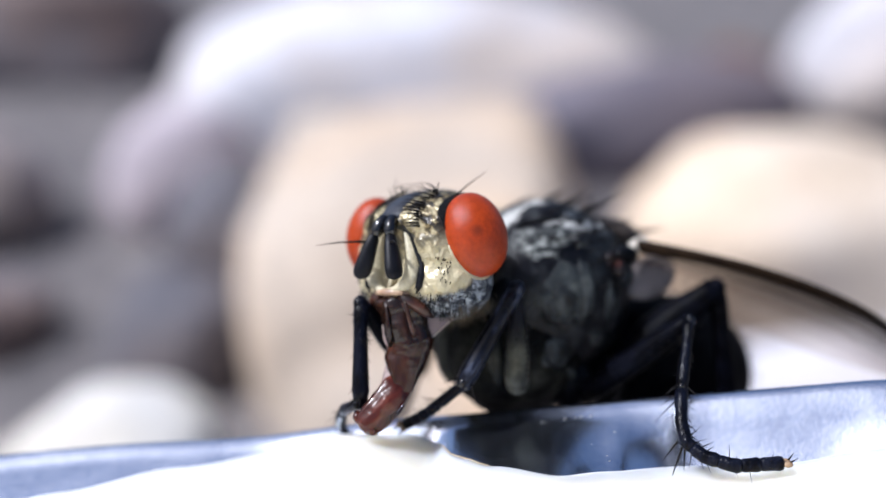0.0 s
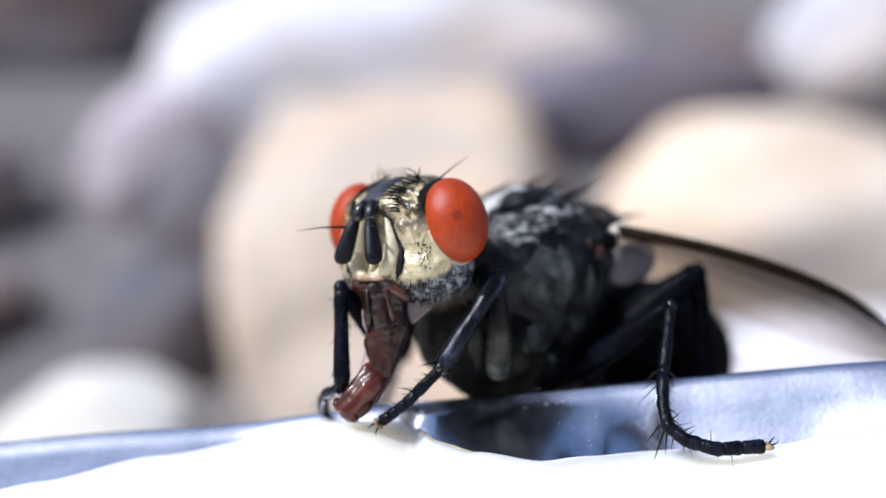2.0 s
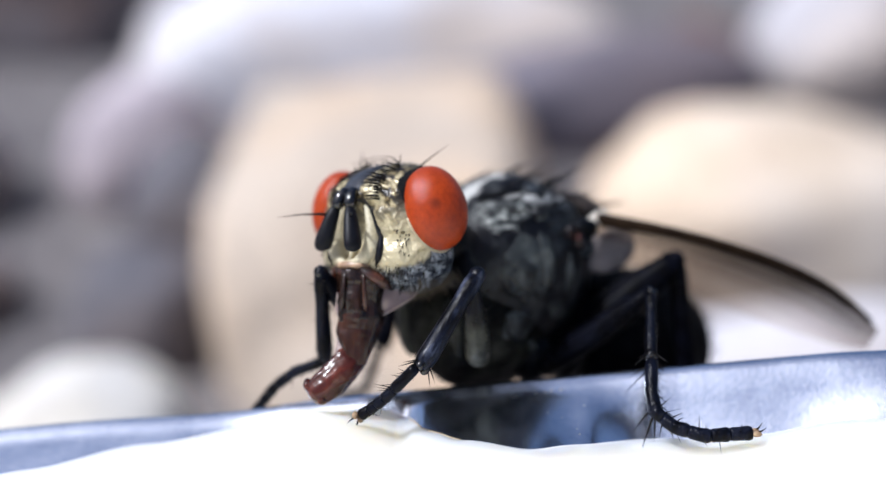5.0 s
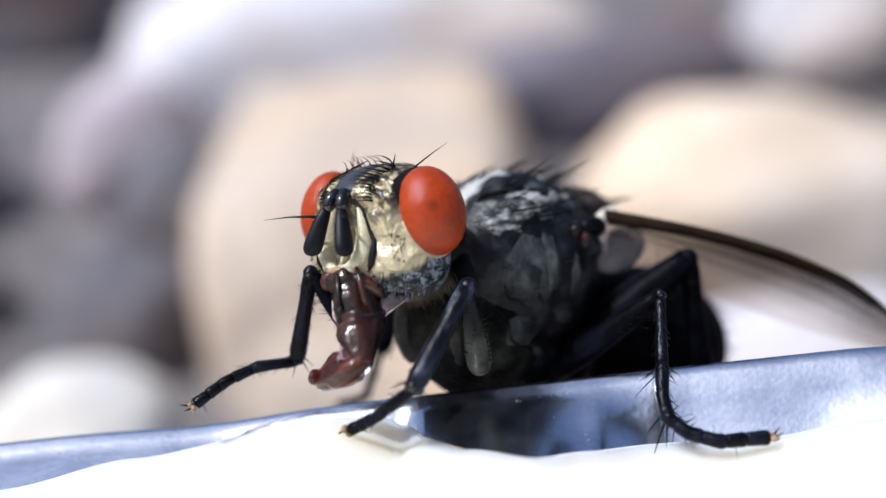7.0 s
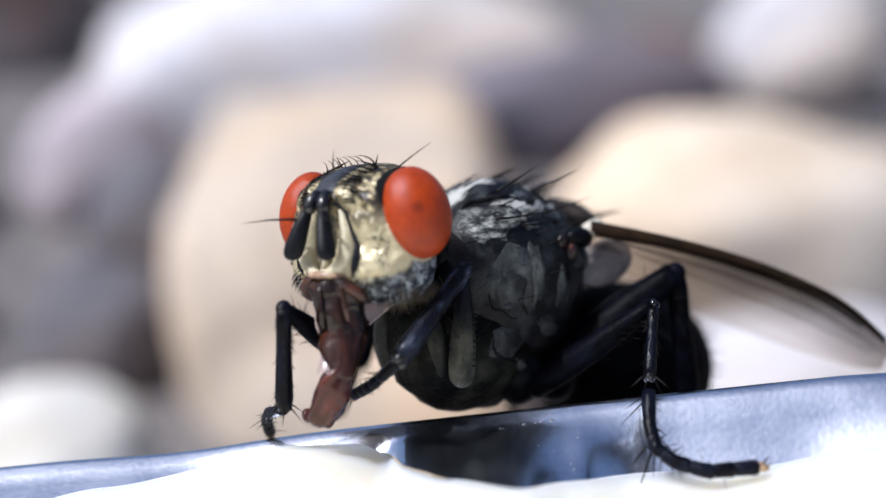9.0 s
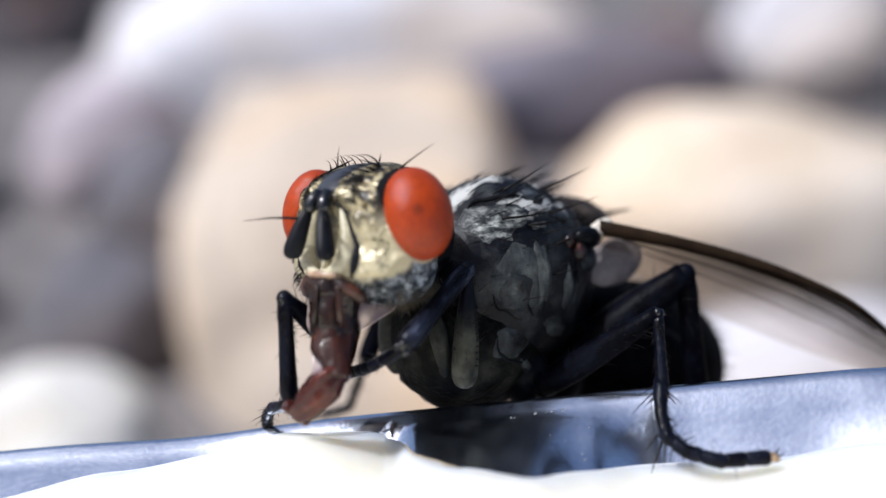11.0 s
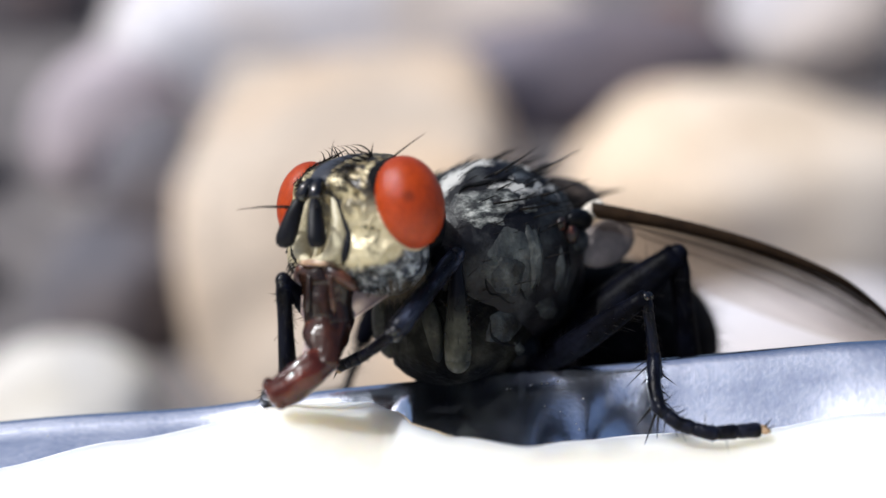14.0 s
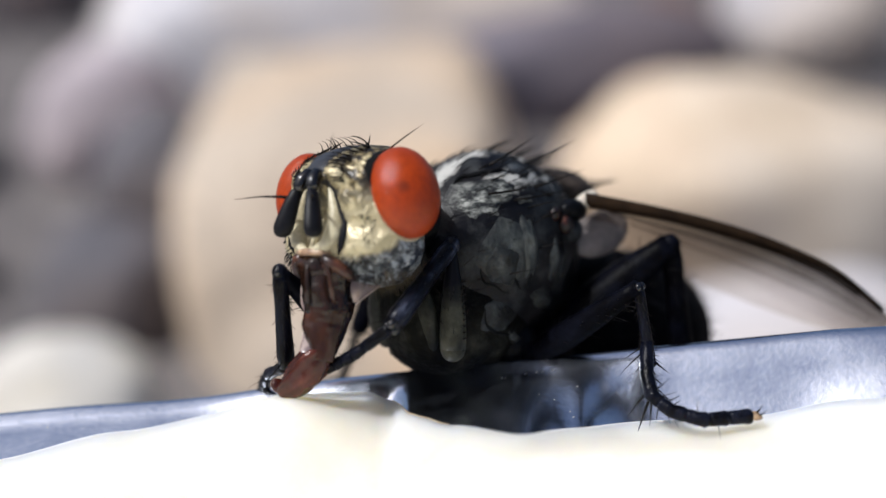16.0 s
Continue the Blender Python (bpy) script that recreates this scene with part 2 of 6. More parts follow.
def olive_leg_material():
    """Pale olive dust at the base of the thigh, black towards the knee."""
    mat = mottled("olive_black_leg", [(0.36, (0.02, 0.021, 0.016)), (0.50, (0.05, 0.05, 0.037)), (0.72, (0.13, 0.126, 0.09))], 1500, rough=0.42, bump=0.7, bump_scale=7000, spec=0.15)
    b = mat.node_tree.nodes["Principled BSDF"]
    base = b.inputs["Base Color"].links[0].from_socket
    tc = node(mat, "ShaderNodeTexCoord")
    sp = node(mat, "ShaderNodeSeparateXYZ")
    wire(mat, tc.outputs["Object"], sp.inputs["Vector"])
    nz = node(mat, "ShaderNodeTexNoise", Scale=1800.0)
    wire(mat, tc.outputs["Object"], nz.inputs["Vector"])
    ad = node(mat, "ShaderNodeMath")
    ad.operation = "MULTIPLY_ADD"
    ad.inputs[1].default_value = 0.0012
    wire(mat, nz.outputs["Fac"], ad.inputs[0])
    wire(mat, sp.outputs["Z"], ad.inputs[2])
    mr = node(mat, "ShaderNodeMapRange")
    mr.inputs["From Min"].default_value, mr.inputs["From Max"].default_value = 0.0013, 0.0020
    wire(mat, ad.outputs[0], mr.inputs["Value"])
    mx = node(mat, "ShaderNodeMixRGB")
    wire(mat, mr.outputs["Result"], mx.inputs["Fac"])
    wire(mat, base, mx.inputs["Color1"])
    mx.inputs["Color2"].default_value = (0.004, 0.004, 0.007, 1)
    wire(mat, mx.outputs["Color"], b.inputs["Base Color"])
    return mat


OLIVE_LEG = olive_leg_material()


def soft_mouth(name, deep, mid, pale):
    mat = mottled(name, [(0.34, deep), (0.52, mid), (0.72, pale)], 1100, rough=0.22, stretch=(1, 1, 0.4), spec=0.25, bump=0.9, bump_scale=3500, depth=6e-5)
    b = mat.node_tree.nodes["Principled BSDF"]
    b.inputs["Subsurface Weight"].default_value = 0.12
    b.inputs["Subsurface Radius"].default_value = (0.0004, 0.00015, 0.0001)
    b.inputs["Subsurface Scale"].default_value = 1.0
    b.inputs["Coat Weight"].default_value = 0.35
    b.inputs["Coat Roughness"].default_value = 0.05
    return mat


MOUTH = soft_mouth("brown_mouth", (0.008, 0.003, 0.002), (0.040, 0.013, 0.007), (0.14, 0.048, 0.026))
LOBE = soft_mouth("red_brown_lobe", (0.014, 0.003, 0.002), (0.070, 0.014, 0.008), (0.20, 0.05, 0.026))
# Pale colour paints the bright edge where light catches the wet skin.
LIT_EDGE = mottled("lit_skin_edge", [(0.35, (0.30, 0.20, 0.17)), (0.65, (0.60, 0.52, 0.48))], 2400, rough=0.2)
ROSTRUM = soft_mouth("dark_mouth_base", (0.005, 0.003, 0.002), (0.018, 0.008, 0.005), (0.075, 0.030, 0.017))


def membrane_material():
    """Thin, wet, see-through skin."""
    mat, b = shader("clear_brown_skin", 0.18)
    b.inputs["Base Color"].default_value = (0.30, 0.23, 0.24, 1)
    b.inputs["Alpha"].default_value = 0.62
    return mat


MEMBRANE = membrane_material()


def thorax_material():
    """Black with pale grey stripes along the back and grey dust on the flanks."""
    mat, b = shader("striped_thorax", 0.40, 0.0, 0.2)
    tc = node(mat, "ShaderNodeTexCoord")
    sp = node(mat, "ShaderNodeSeparateXYZ")
    wire(mat, tc.outputs["Object"], sp.inputs["Vector"])
    nz = node(mat, "ShaderNodeTexNoise", Scale=1100.0, Detail=6.0, Roughness=0.65)
    wire(mat, tc.outputs["Object"], nz.inputs["Vector"])
    wob = node(mat, "ShaderNodeMath")
    wob.operation = "MULTIPLY_ADD"
    wob.inputs[1].default_value = 0.0011
    wire(mat, nz.outputs["Fac"], wob.inputs[0])
    wire(mat, sp.outputs["Y"], wob.inputs[2])
    st = node(mat, "ShaderNodeMath")
    st.operation = "MULTIPLY"
    st.inputs[1].default_value = 6200.0
    wire(mat, wob.outputs[0], st.inputs[0])
    ph = node(mat, "ShaderNodeMath")
    ph.inputs[1].default_value = -3.0
    wire(mat, st.outputs[0], ph.inputs[0])
    sn = node(mat, "ShaderNodeMath")
    sn.operation = "SINE"
    wire(mat, ph.outputs[0], sn.inputs[0])
    ramp = node(mat, "ShaderNodeValToRGB")
    e = ramp.color_ramp.elements
    e[0].position, e[0].color = 0.48, (0.004, 0.004, 0.006, 1)
    e[1].position, e[1].color = 0.95, (0.46, 0.455, 0.43, 1)
    mr = node(mat, "ShaderNodeMapRange")
    mr.inputs["From Min"].default_value = -1.0
    wire(mat, sn.outputs[0], mr.inputs["Value"])
    up = node(mat, "ShaderNodeMapRange")
    up.inputs["From Min"].default_value, up.inputs["From Max"].default_value = 0.0008, 0.0015
    wire(mat, sp.outputs["Z"], up.inputs["Value"])
    only = node(mat, "ShaderNodeMath")
    only.operation = "MULTIPLY"
    wire(mat, mr.outputs["Result"], only.inputs[0])
    wire(mat, up.outputs["Result"], only.inputs[1])
    wire(mat, only.outputs[0], ramp.inputs["Fac"])
    dusk = node(mat, "ShaderNodeValToRGB")
    e = dusk.color_ramp.elements
    e[0].position, e[0].color = 0.46, (0.0, 0.0, 0.0, 1)
    e[1].position, e[1].color = 0.78, (0.058, 0.062, 0.060, 1)
    wire(mat, nz.outputs["Fac"], dusk.inputs["Fac"])
    both = node(mat, "ShaderNodeMixRGB", Fac=1.0)
    both.blend_type = "ADD"
    wire(mat, ramp.outputs["Color"], both.inputs["Color1"])
    wire(mat, dusk.outputs["Color"], both.inputs["Color2"])
    wire(mat, both.outputs["Color"], b.inputs["Base Color"])
    fine = node(mat, "ShaderNodeTexNoise", Scale=9000.0, Detail=3.0)
    wire(mat, tc.outputs["Object"], fine.inputs["Vector"])
    bp = node(mat, "ShaderNodeBump", Strength=0.5, Distance=3e-5)
    wire(mat, fine.outputs["Fac"], bp.inputs["Height"])
    wire(mat, bp.outputs["Normal"], b.inputs["Normal"])
    return mat


THORAX = thorax_material()


def head_material():
    """Gold dust on the face, cream lower down, peppered blue-grey on the cheeks, black behind."""
    mat = mottled("golden_head", [(0.465, (0.016, 0.013, 0.010)), (0.53, (0.20, 0.155, 0.075)), (0.63, (0.52, 0.45, 0.27))], 3800, rough=0.34, metal=0.2, bump=0.7, bump_scale=4400, depth=1.0e-4)
    b = mat.node_tree.nodes["Principled BSDF"]
    crumple = node(mat, "ShaderNodeTexNoise", Scale=2100.0, Detail=2.0, Distortion=0.6)
    fold = node(mat, "ShaderNodeBump", Strength=0.8, Distance=2.2e-4)
    wire(mat, crumple.outputs["Fac"], fold.inputs["Height"])
    wire(mat, fold.outputs["Normal"], b.inputs["Normal"].links[0].from_node.inputs["Normal"])
    upper = b.inputs["Base Color"].links[0].from_socket
    tc = node(mat, "ShaderNodeTexCoord")
    wire(mat, tc.outputs["Object"], crumple.inputs["Vector"])
    sp = node(mat, "ShaderNodeSeparateXYZ")
    wire(mat, tc.outputs["Object"], sp.inputs["Vector"])
    pep = node(mat, "ShaderNodeTexNoise", Scale=4200.0, Detail=5.0, Roughness=0.75)
    wire(mat, tc.outputs["Object"], pep.inputs["Vector"])
    grey = node(mat, "ShaderNodeValToRGB")
    e = grey.color_ramp.elements
    e[0].position, e[0].color = 0.455, (0.010, 0.014, 0.024, 1)
    e[1].position, e[1].color = 0.575, (0.33, 0.36, 0.39, 1)
    wire(mat, pep.outputs["Fac"], grey.inputs["Fac"])
    big = node(mat, "ShaderNodeTexNoise", Scale=1400.0, Detail=4.0)
    wire(mat, tc.outputs["Object"], big.inputs["Vector"])

    def band(socket, lo, hi, wobble):
        add = node(mat, "ShaderNodeMath")
        add.operation = "MULTIPLY_ADD"
        add.inputs[1].default_value = wobble
        wire(mat, big.outputs["Fac"], add.inputs[0])
        wire(mat, socket, add.inputs[2])
        mr = node(mat, "ShaderNodeMapRange")
        mr.inputs["From Min"].default_value, mr.inputs["From Max"].default_value = lo, hi
        wire(mat, add.outputs[0], mr.inputs["Value"])
        return mr.outputs["Result"]

    def mixed(fac, c1, c2):
        mx = node(mat, "ShaderNodeMixRGB")
        wire(mat, fac, mx.inputs["Fac"])
        for c, n in ((c1, "Color1"), (c2, "Color2")):
            if isinstance(c, tuple):
                mx.inputs[n].default_value = c
            else:
                wire(mat, c, mx.inputs[n])
        return mx.outputs["Color"]
    creamy = mixed(band(sp.outputs["Z"], 0.0013, 0.0004, 0.0008), upper, (0.50, 0.435, 0.27, 1))
    skew = node(mat, "ShaderNodeMath")
    skew.operation = "MULTIPLY_ADD"
    skew.inputs[1].default_value = 0.5
    wire(mat, sp.outputs["X"], skew.inputs[0])
    wire(mat, sp.outputs["Z"], skew.inputs[2])
    lower = mixed(band(skew.outputs[0], 0.00128, 0.00106, 0.0014), creamy, grey.outputs["Color"])
    back = mixed(band(sp.outputs["X"], 0.0008, 0.0004, 0.0006), lower, (0.006, 0.006, 0.008, 1))
    wire(mat, back, b.inputs["Base Color"])
    return mat


HEAD = head_material()


def steel_material():
    """Polished steel with fine scratches and a few dried specks."""
    mat = mottled("polished_steel", [(0.3, (0.62, 0.68, 0.82)), (0.7, (0.78, 0.83, 0.95))], 900, rough=0.21, metal=1.0, bump=0.35, bump_scale=9000, rough_var=0.09, depth=1.0e-5)
    return mat


STEEL = steel_material()
CREAM = mottled("thick_cream", [(0.3, (0.78, 0.73, 0.61)), (0.7, (0.84, 0.80, 0.69))], 120, rough=0.65, bump=0.2, bump_scale=700, depth=5e-5, spec=0.2)
cream_skin = CREAM.node_tree.nodes["Principled BSDF"]
cream_skin.inputs["Subsurface Weight"].default_value = 0.9
cream_skin.inputs["Subsurface Radius"].default_value = (0.0030, 0.0026, 0.0018)
cream_skin.inputs["Subsurface Scale"].default_value = 1.0


CRUST = mottled("dried_cream", [(0.35, (0.22, 0.14, 0.075)), (0.65, (0.62, 0.53, 0.36))], 900, rough=0.6, bump=0.6)


def stone_material(name, dark, light, tint, size=28):
    """Weathered stone: broad tinted blotches over a fine grain."""
    mat = mottled(name, [(0.3, dark), (0.7, light)], 90, rough=0.85, bump=0.5, bump_scale=600, depth=4e-4, spec=0.25)
    b = mat.node_tree.nodes["Principled BSDF"]
    base = b.inputs["Base Color"].links[0].from_socket
    tc = node(mat, "ShaderNodeTexCoord")
    nz = node(mat, "ShaderNodeTexNoise", Scale=float(size), Detail=2.0)
    wire(mat, tc.outputs["Object"], nz.inputs["Vector"])
    mr = node(mat, "ShaderNodeMapRange")
    mr.inputs["From Min"].default_value, mr.inputs["From Max"].default_value = 0.42, 0.62
    wire(mat, nz.outputs["Fac"], mr.inputs["Value"])
    mx = node(mat, "ShaderNodeMixRGB")
    wire(mat, mr.outputs["Result"], mx.inputs["Fac"])
    wire(mat, base, mx.inputs["Color1"])
    mx.inputs["Color2"].default_value = (*tint, 1)
    wire(mat, mx.outputs["Color"], b.inputs["Base Color"])
    return mat


STONE_WHITE = stone_material("white_stone", (0.48, 0.46, 0.48), (0.66, 0.65, 0.69), (0.52, 0.45, 0.40))
STONE_PINK = stone_material("pink_grey_stone", (0.40, 0.35, 0.375), (0.56, 0.50, 0.54), (0.40, 0.34, 0.35), 60)
STONE_BEIGE = stone_material("beige_stone", (0.52, 0.41, 0.295), (0.69, 0.56, 0.43), (0.71, 0.62, 0.52), 34)
STONE_PALE = stone_material("pale_grey_stone", (0.39, 0.325, 0.262), (0.53, 0.452, 0.37), (0.57, 0.43, 0.30), 36)
# Dark lilac colour carries the shade of the gap between two cobbles.
STONE_LILAC_SHADE = stone_material("lilac_shade_stone", (0.13, 0.115, 0.138), (0.235, 0.21, 0.24), (0.16, 0.13, 0.14), 50)
STONE_CREAM = stone_material("cream_white_stone", (0.50, 0.455, 0.38), (0.68, 0.64, 0.56), (0.62, 0.61, 0.60), 60)
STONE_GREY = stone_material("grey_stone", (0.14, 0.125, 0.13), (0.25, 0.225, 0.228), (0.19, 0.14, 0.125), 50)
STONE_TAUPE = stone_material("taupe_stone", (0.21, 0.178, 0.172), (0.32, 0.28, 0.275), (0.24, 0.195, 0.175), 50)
# Shade between the stones is put into this stone's dark colour.
STONE_SHADE = stone_material("shade_grey_stone", (0.10, 0.10, 0.115), (0.18, 0.175, 0.20), (0.14, 0.12, 0.12), 50)
STONE_BROWN = stone_material("brown_stone", (0.10, 0.055, 0.04), (0.18, 0.11, 0.08), (0.12, 0.08, 0.07), 60)
SOIL = mottled("grey_gravel_ground", [(0.3, (0.07, 0.064, 0.066)), (0.7, (0.20, 0.18, 0.175))], 90, rough=0.9, bump=0.8, bump_scale=500, depth=1e-3)

# ---- ground and stones ----
bm = bmesh.new()
half = [0.0] + [3.0 * 1.17 ** k for k in range(1, 48)]
line = [-h for h in half[:0:-1]] + half
grid = [[bm.verts.new((x, y + 120, 1.6 * noise.noise(Vector((x / 9, y / 9, 0))) + (2.5 * noise.noise(Vector((x / 40, y / 40, 3))) if max(abs(x), abs(y)) < 900 else 0) - 2.0)) for x in line] for y in line]
for r0, r1 in zip(grid, grid[1:]):
    for a, b, c, d in zip(r0, r0[1:], r1[1:], r1):
        bm.faces.new((a, b, c, d))
ground = part("ground", bm, SOIL)
tagged(ground, "grey gritty ground between pale stones", "ground", kind="structure")


def stone(material, x, y, z, rx, ry, rz, turn, label, seed, boxy=1.0):
    """A water-worn cobble."""
    bm = bmesh.new()
    bmesh.ops.create_icosphere(bm, subdivisions=4, radius=1.0)
    for v in bm.verts:
        d = v.co.normalized()
        k = 1 + 0.22 * noise.noise(d * 1.1 + Vector((seed, 0, seed))) + 0.05 * noise.noise(d * 3.5 + Vector((0, seed, 0)))
        d = Vector([math.copysign(abs(c) ** boxy, c) for c in d])
        v.co = Vector((d.x * rx, d.y * ry, d.z * rz)) * k
    ob = part("stone", bm, material, None, "", mm(x, y, z, 0, 0, turn))
    tagged(ob, label, "stone", "stones on the ground")
    return ob


# Its dark colour stands in for shade behind the pale stone.
stone(STONE_SHADE, -26, 103, 1, 7, 6, 8, 0, "dark stone standing in for the shade behind a pale one", 15)
stone(STONE_CREAM, -26, 80, -2.4, 11, 9, 8.8, 10, "rounded cream-white stone in the sun, lying on grit", 1)
stone(STONE_PINK, -37, 157, 4.5, 10.5, 8, 11, 20, "small pinkish grey stone in the sun", 2)
stone(STONE_WHITE, -4, 230, 0.5, 50, 30, 24, 14, "large pale grey cobble in bright sun", 3, 0.7)
stone(STONE_PALE, -2.6, 128, -12, 17.6, 40, 29, 0, "pale beige-grey stone lying on grit", 4, 0.45)
stone(STONE_BEIGE, 44, 124, 3.5, 25, 16, 14, 15, "broad warm beige stone in bright sun", 5, 0.85)
stone(STONE_WHITE, 88, 226, 8, 18, 16, 20, 0, "pale lilac-white stone in the sun", 6)
# Dark colour here takes the place of a shaded gap.
stone(STONE_SHADE, -28, 140, -1, 9, 8, 12, 0, "dark grey stone standing in for a shaded gap", 7)
stone(STONE_BROWN, 62, 236, 4, 9, 9, 9, 0, "small brown stone between pale cobbles", 8)
stone(STONE_GREY, -104, 285, 8, 40, 25, 22, 0, "dark grey cobble lying on grit", 9)
stone(STONE_TAUPE, -66, 150, 4, 12, 14, 9, 0, "grey brown stone lying on grit", 10)
# A long dark stone fills a gap that is only shade.
stone(STONE_LILAC_SHADE, 32, 192, 3, 42, 12, 13, 28, "bluish grey stone standing in for a shaded gap", 11)
stone(STONE_GREY, -50, 112, 1, 9, 8, 5, 30, "grey stone beside the white one", 14)
stone(STONE_WHITE, 35, 88, 0.2, 17, 10, 8.5, 0, "pale grey stone below the broad beige one", 12)
stone(STONE_GREY, 20, -40, 8, 75, 60, 16, 0, "flat grey cobble under the steel dish", 13)

# ---- the steel dish with cream ----
RIM_A, RIM_B = Vector((-9.93, 23.27, 32.48)), Vector((9.19, 21.97, 34.94))
R_DISH = 100.0
e1 = (RIM_B - RIM_A).normalized()
e2 = (Vector((0, -1, 0)) - e1 * e1.dot(Vector((0, -1, 0)))).normalized()
e3 = e1.cross(e2) * -1
if e3.z < 0:
    e3 = -e3
CHORD = (RIM_B - RIM_A).length
MIDP = (RIM_A + RIM_B) / 2
CENTRE = MIDP + e2 * math.sqrt(R_DISH ** 2 - (CHORD / 2) ** 2)
DISH = Matrix((( e1.x, e2.x, e3.x, CENTRE.x), (e1.y, e2.y, e3.y, CENTRE.y), (e1.z, e2.z, e3.z, CENTRE.z), (0, 0, 0, 1)))
DISH_M = Matrix.Translation(CENTRE * MM) @ DISH.to_3x3().to_4x4()


def steps_between(knots, s):
    """A smooth curve through knots."""
    if s <= knots[0][0]:
        return knots[0][1]
    for (s0, d0), (s1, d1) in zip(knots, knots[1:]):
        if s <= s1:
            f = (s - s0) / (s1 - s0)
            return d0 + (d1 - d0) * f * f * (3 - 2 * f)
    return knots[-1][1]


def slope(ang):
    """How steep the inner wall is: its steps place the glare and shade."""
    # Steep stretches shape bright glare, flat ones the dark zone below the fly.
    return steps_between(((-9.6, 0.26), (-4.4, 0.32), (-2.8, 0.78), (0.05, 0.88), (0.50, 0.02), (2.8, 0.01), (4.0, 0.26), (5.2, 0.86), (8.2, 0.86), (11.5, 0.50)), R_DISH * radians(ang))


def warp(ang):
    """The rim sags a little along its far side."""
    t = R_DISH * radians(ang)
    return -0.20 * max(0.0, 1 - (t / 9.5) ** 2) - 0.12 * math.exp(-((t + 4.2) / 1.9) ** 2)


def dish_vert(bm, ang, r, h):
    """ang: degrees round the dish from its far side."""
    a = radians(ang)
    h += warp(ang)
    return bm.verts.new((r * math.sin(a), -r * math.cos(a), h))


dish = tagged(new("dish"), "shiny steel dish filled with thick cream", "dish")
dish.matrix_basis = DISH_M
bm = bmesh.new()
prof = [(-0.30, -0.12), (-0.13, -0.012), (0.0, 0.0), (0.10, -0.05), (0.16, -0.18), (0.1, -0.45), (-0.4, -1.0), (-2.2, -3.0), (-8.0, -8.0), (-16.0, -12.0), (-26.0, -14.0), (-100.0, -14.2)]
inner = [(-0.30, -0.12), (-0.6, -0.2), (-0.9, -0.2), (-1.2, -0.25), (-1.5, -0.3), (-1.8, -0.3), (-2.1, -0.4), (-2.6, -0.48), (-3.4, -0.6), (-4.0, -0.72), (-6.0, -2.2), (-8.0, -4.0), (-12.0, -8.0), (-22.0, -12.0), (-100.0, -13.0)]
path = inner[::-1] + prof[1:]


def wall_fall(a, q):
    """How far the hollow wall falls q inside the rim: steeper near the rim where it is steep at all."""
    m = slope(a)
    bow = 0.8 * steps_between(((4.6, 0), (6.0, 1)), R_DISH * radians(a))
    return m * q * (1 + bow * 0.5) - m * bow * 0.30 * q * q if q < 1.7 else m * 1.7 * (1 + bow * 0.5) - m * bow * 0.867 + m * (1 - bow * 0.52) * (q - 1.7)


def wall_height(q, h, a):
    """The flat stretch of the wall takes the local slope."""
    return -0.12 - wall_fall(a, -q - 0.3) if -4.1 < q < -0.31 else h


angs = sorted([-180 + k for k in range(360) if not -18 < -180 + k < 18] + [-18 + 0.09 * k for k in range(401)])
rings = [[dish_vert(bm, a, max(R_DISH + q, 0.01), wall_height(q, h, a) if k < len(inner) else h) for a in angs] for k, (q, h) in enumerate(path)]
for r0, r1 in zip(rings, rings[1:]):
    for k in range(len(angs)):
        k2 = (k + 1) % len(angs)
        bm.faces.new((r0[k], r0[k2], r1[k2], r1[k]))
part("bowl", bm, STEEL, dish)


for s, q, w in ((3.05, 0.42, 1.2), (3.28, 0.40, 0.7), (3.40, 0.38, 1.0), (3.62, 0.36, 1.1), (2.55, 0.5, 0.8), (2.62, 0.52, 0.5), (4.1, 0.9, 0.5), (3.9, 1.6, 0.5), (3.95, 1.75, 0.6), (3.3, 1.2, 0.4), (3.6, 1.3, 0.4), (-7.2, 0.5, 0.6), (-4.4, 0.35, 0.5)):
    bm = bmesh.new()
    a = s / R_DISH
    ball(bm, ((R_DISH - q) * math.sin(a), -(R_DISH - q) * math.cos(a), -0.12 + warp(math.degrees(a)) - wall_fall(math.degrees(a), q - 0.3)), (0.042 * w, 0.024 * w, 0.016 * w), (0, 0, s * 40), 10, 6)
    part("speck", bm, CREAM, dish, "dried speck of cream")


def drop(ang):
    """How far below the rim the cream meets the wall, as the eye above it judges."""
    t = R_DISH * radians(ang)
    sag = 0.21 * max(0.0, 1 - (t / 9.5) ** 2) * steps_between(((-2.5, 0), (0.0, 1)), t)
    return -sag + steps_between(((-60, 1.2), (-20, 1.5), (-9.8, 1.12), (-8.2, 0.93), (-5.6, 0.52), (-3.75, 0.32), (-2.3, 0.22), (-1.3, 0.40), (-0.4, 0.50), (0.2, 0.80), (0.8, 1.14), (1.5, 1.34), (3.2, 1.64), (5.7, 1.72), (6.6, 1.80), (7.6, 1.74), (9.6, 1.48), (20, 0.8), (60, 1.2)), R_DISH * radians(ang))


bm = bmesh.new()
cang = sorted([-180 + 3 * k for k in range(1, 120) if not -18 < -180 + 3 * k < 18] + [-18 + 0.12 * k for k in range(301)])
steps = [-0.6, -0.25, 0.0, 0.12, 0.3, 0.6, 0.9, 1.2, 1.5, 1.8, 2.1, 2.4, 2.7, 3.0, 3.4, 3.9, 4.5, 5.2, 6, 7, 10, 15, 22, 32, 45, 60, 80, 95]
meeting = {}
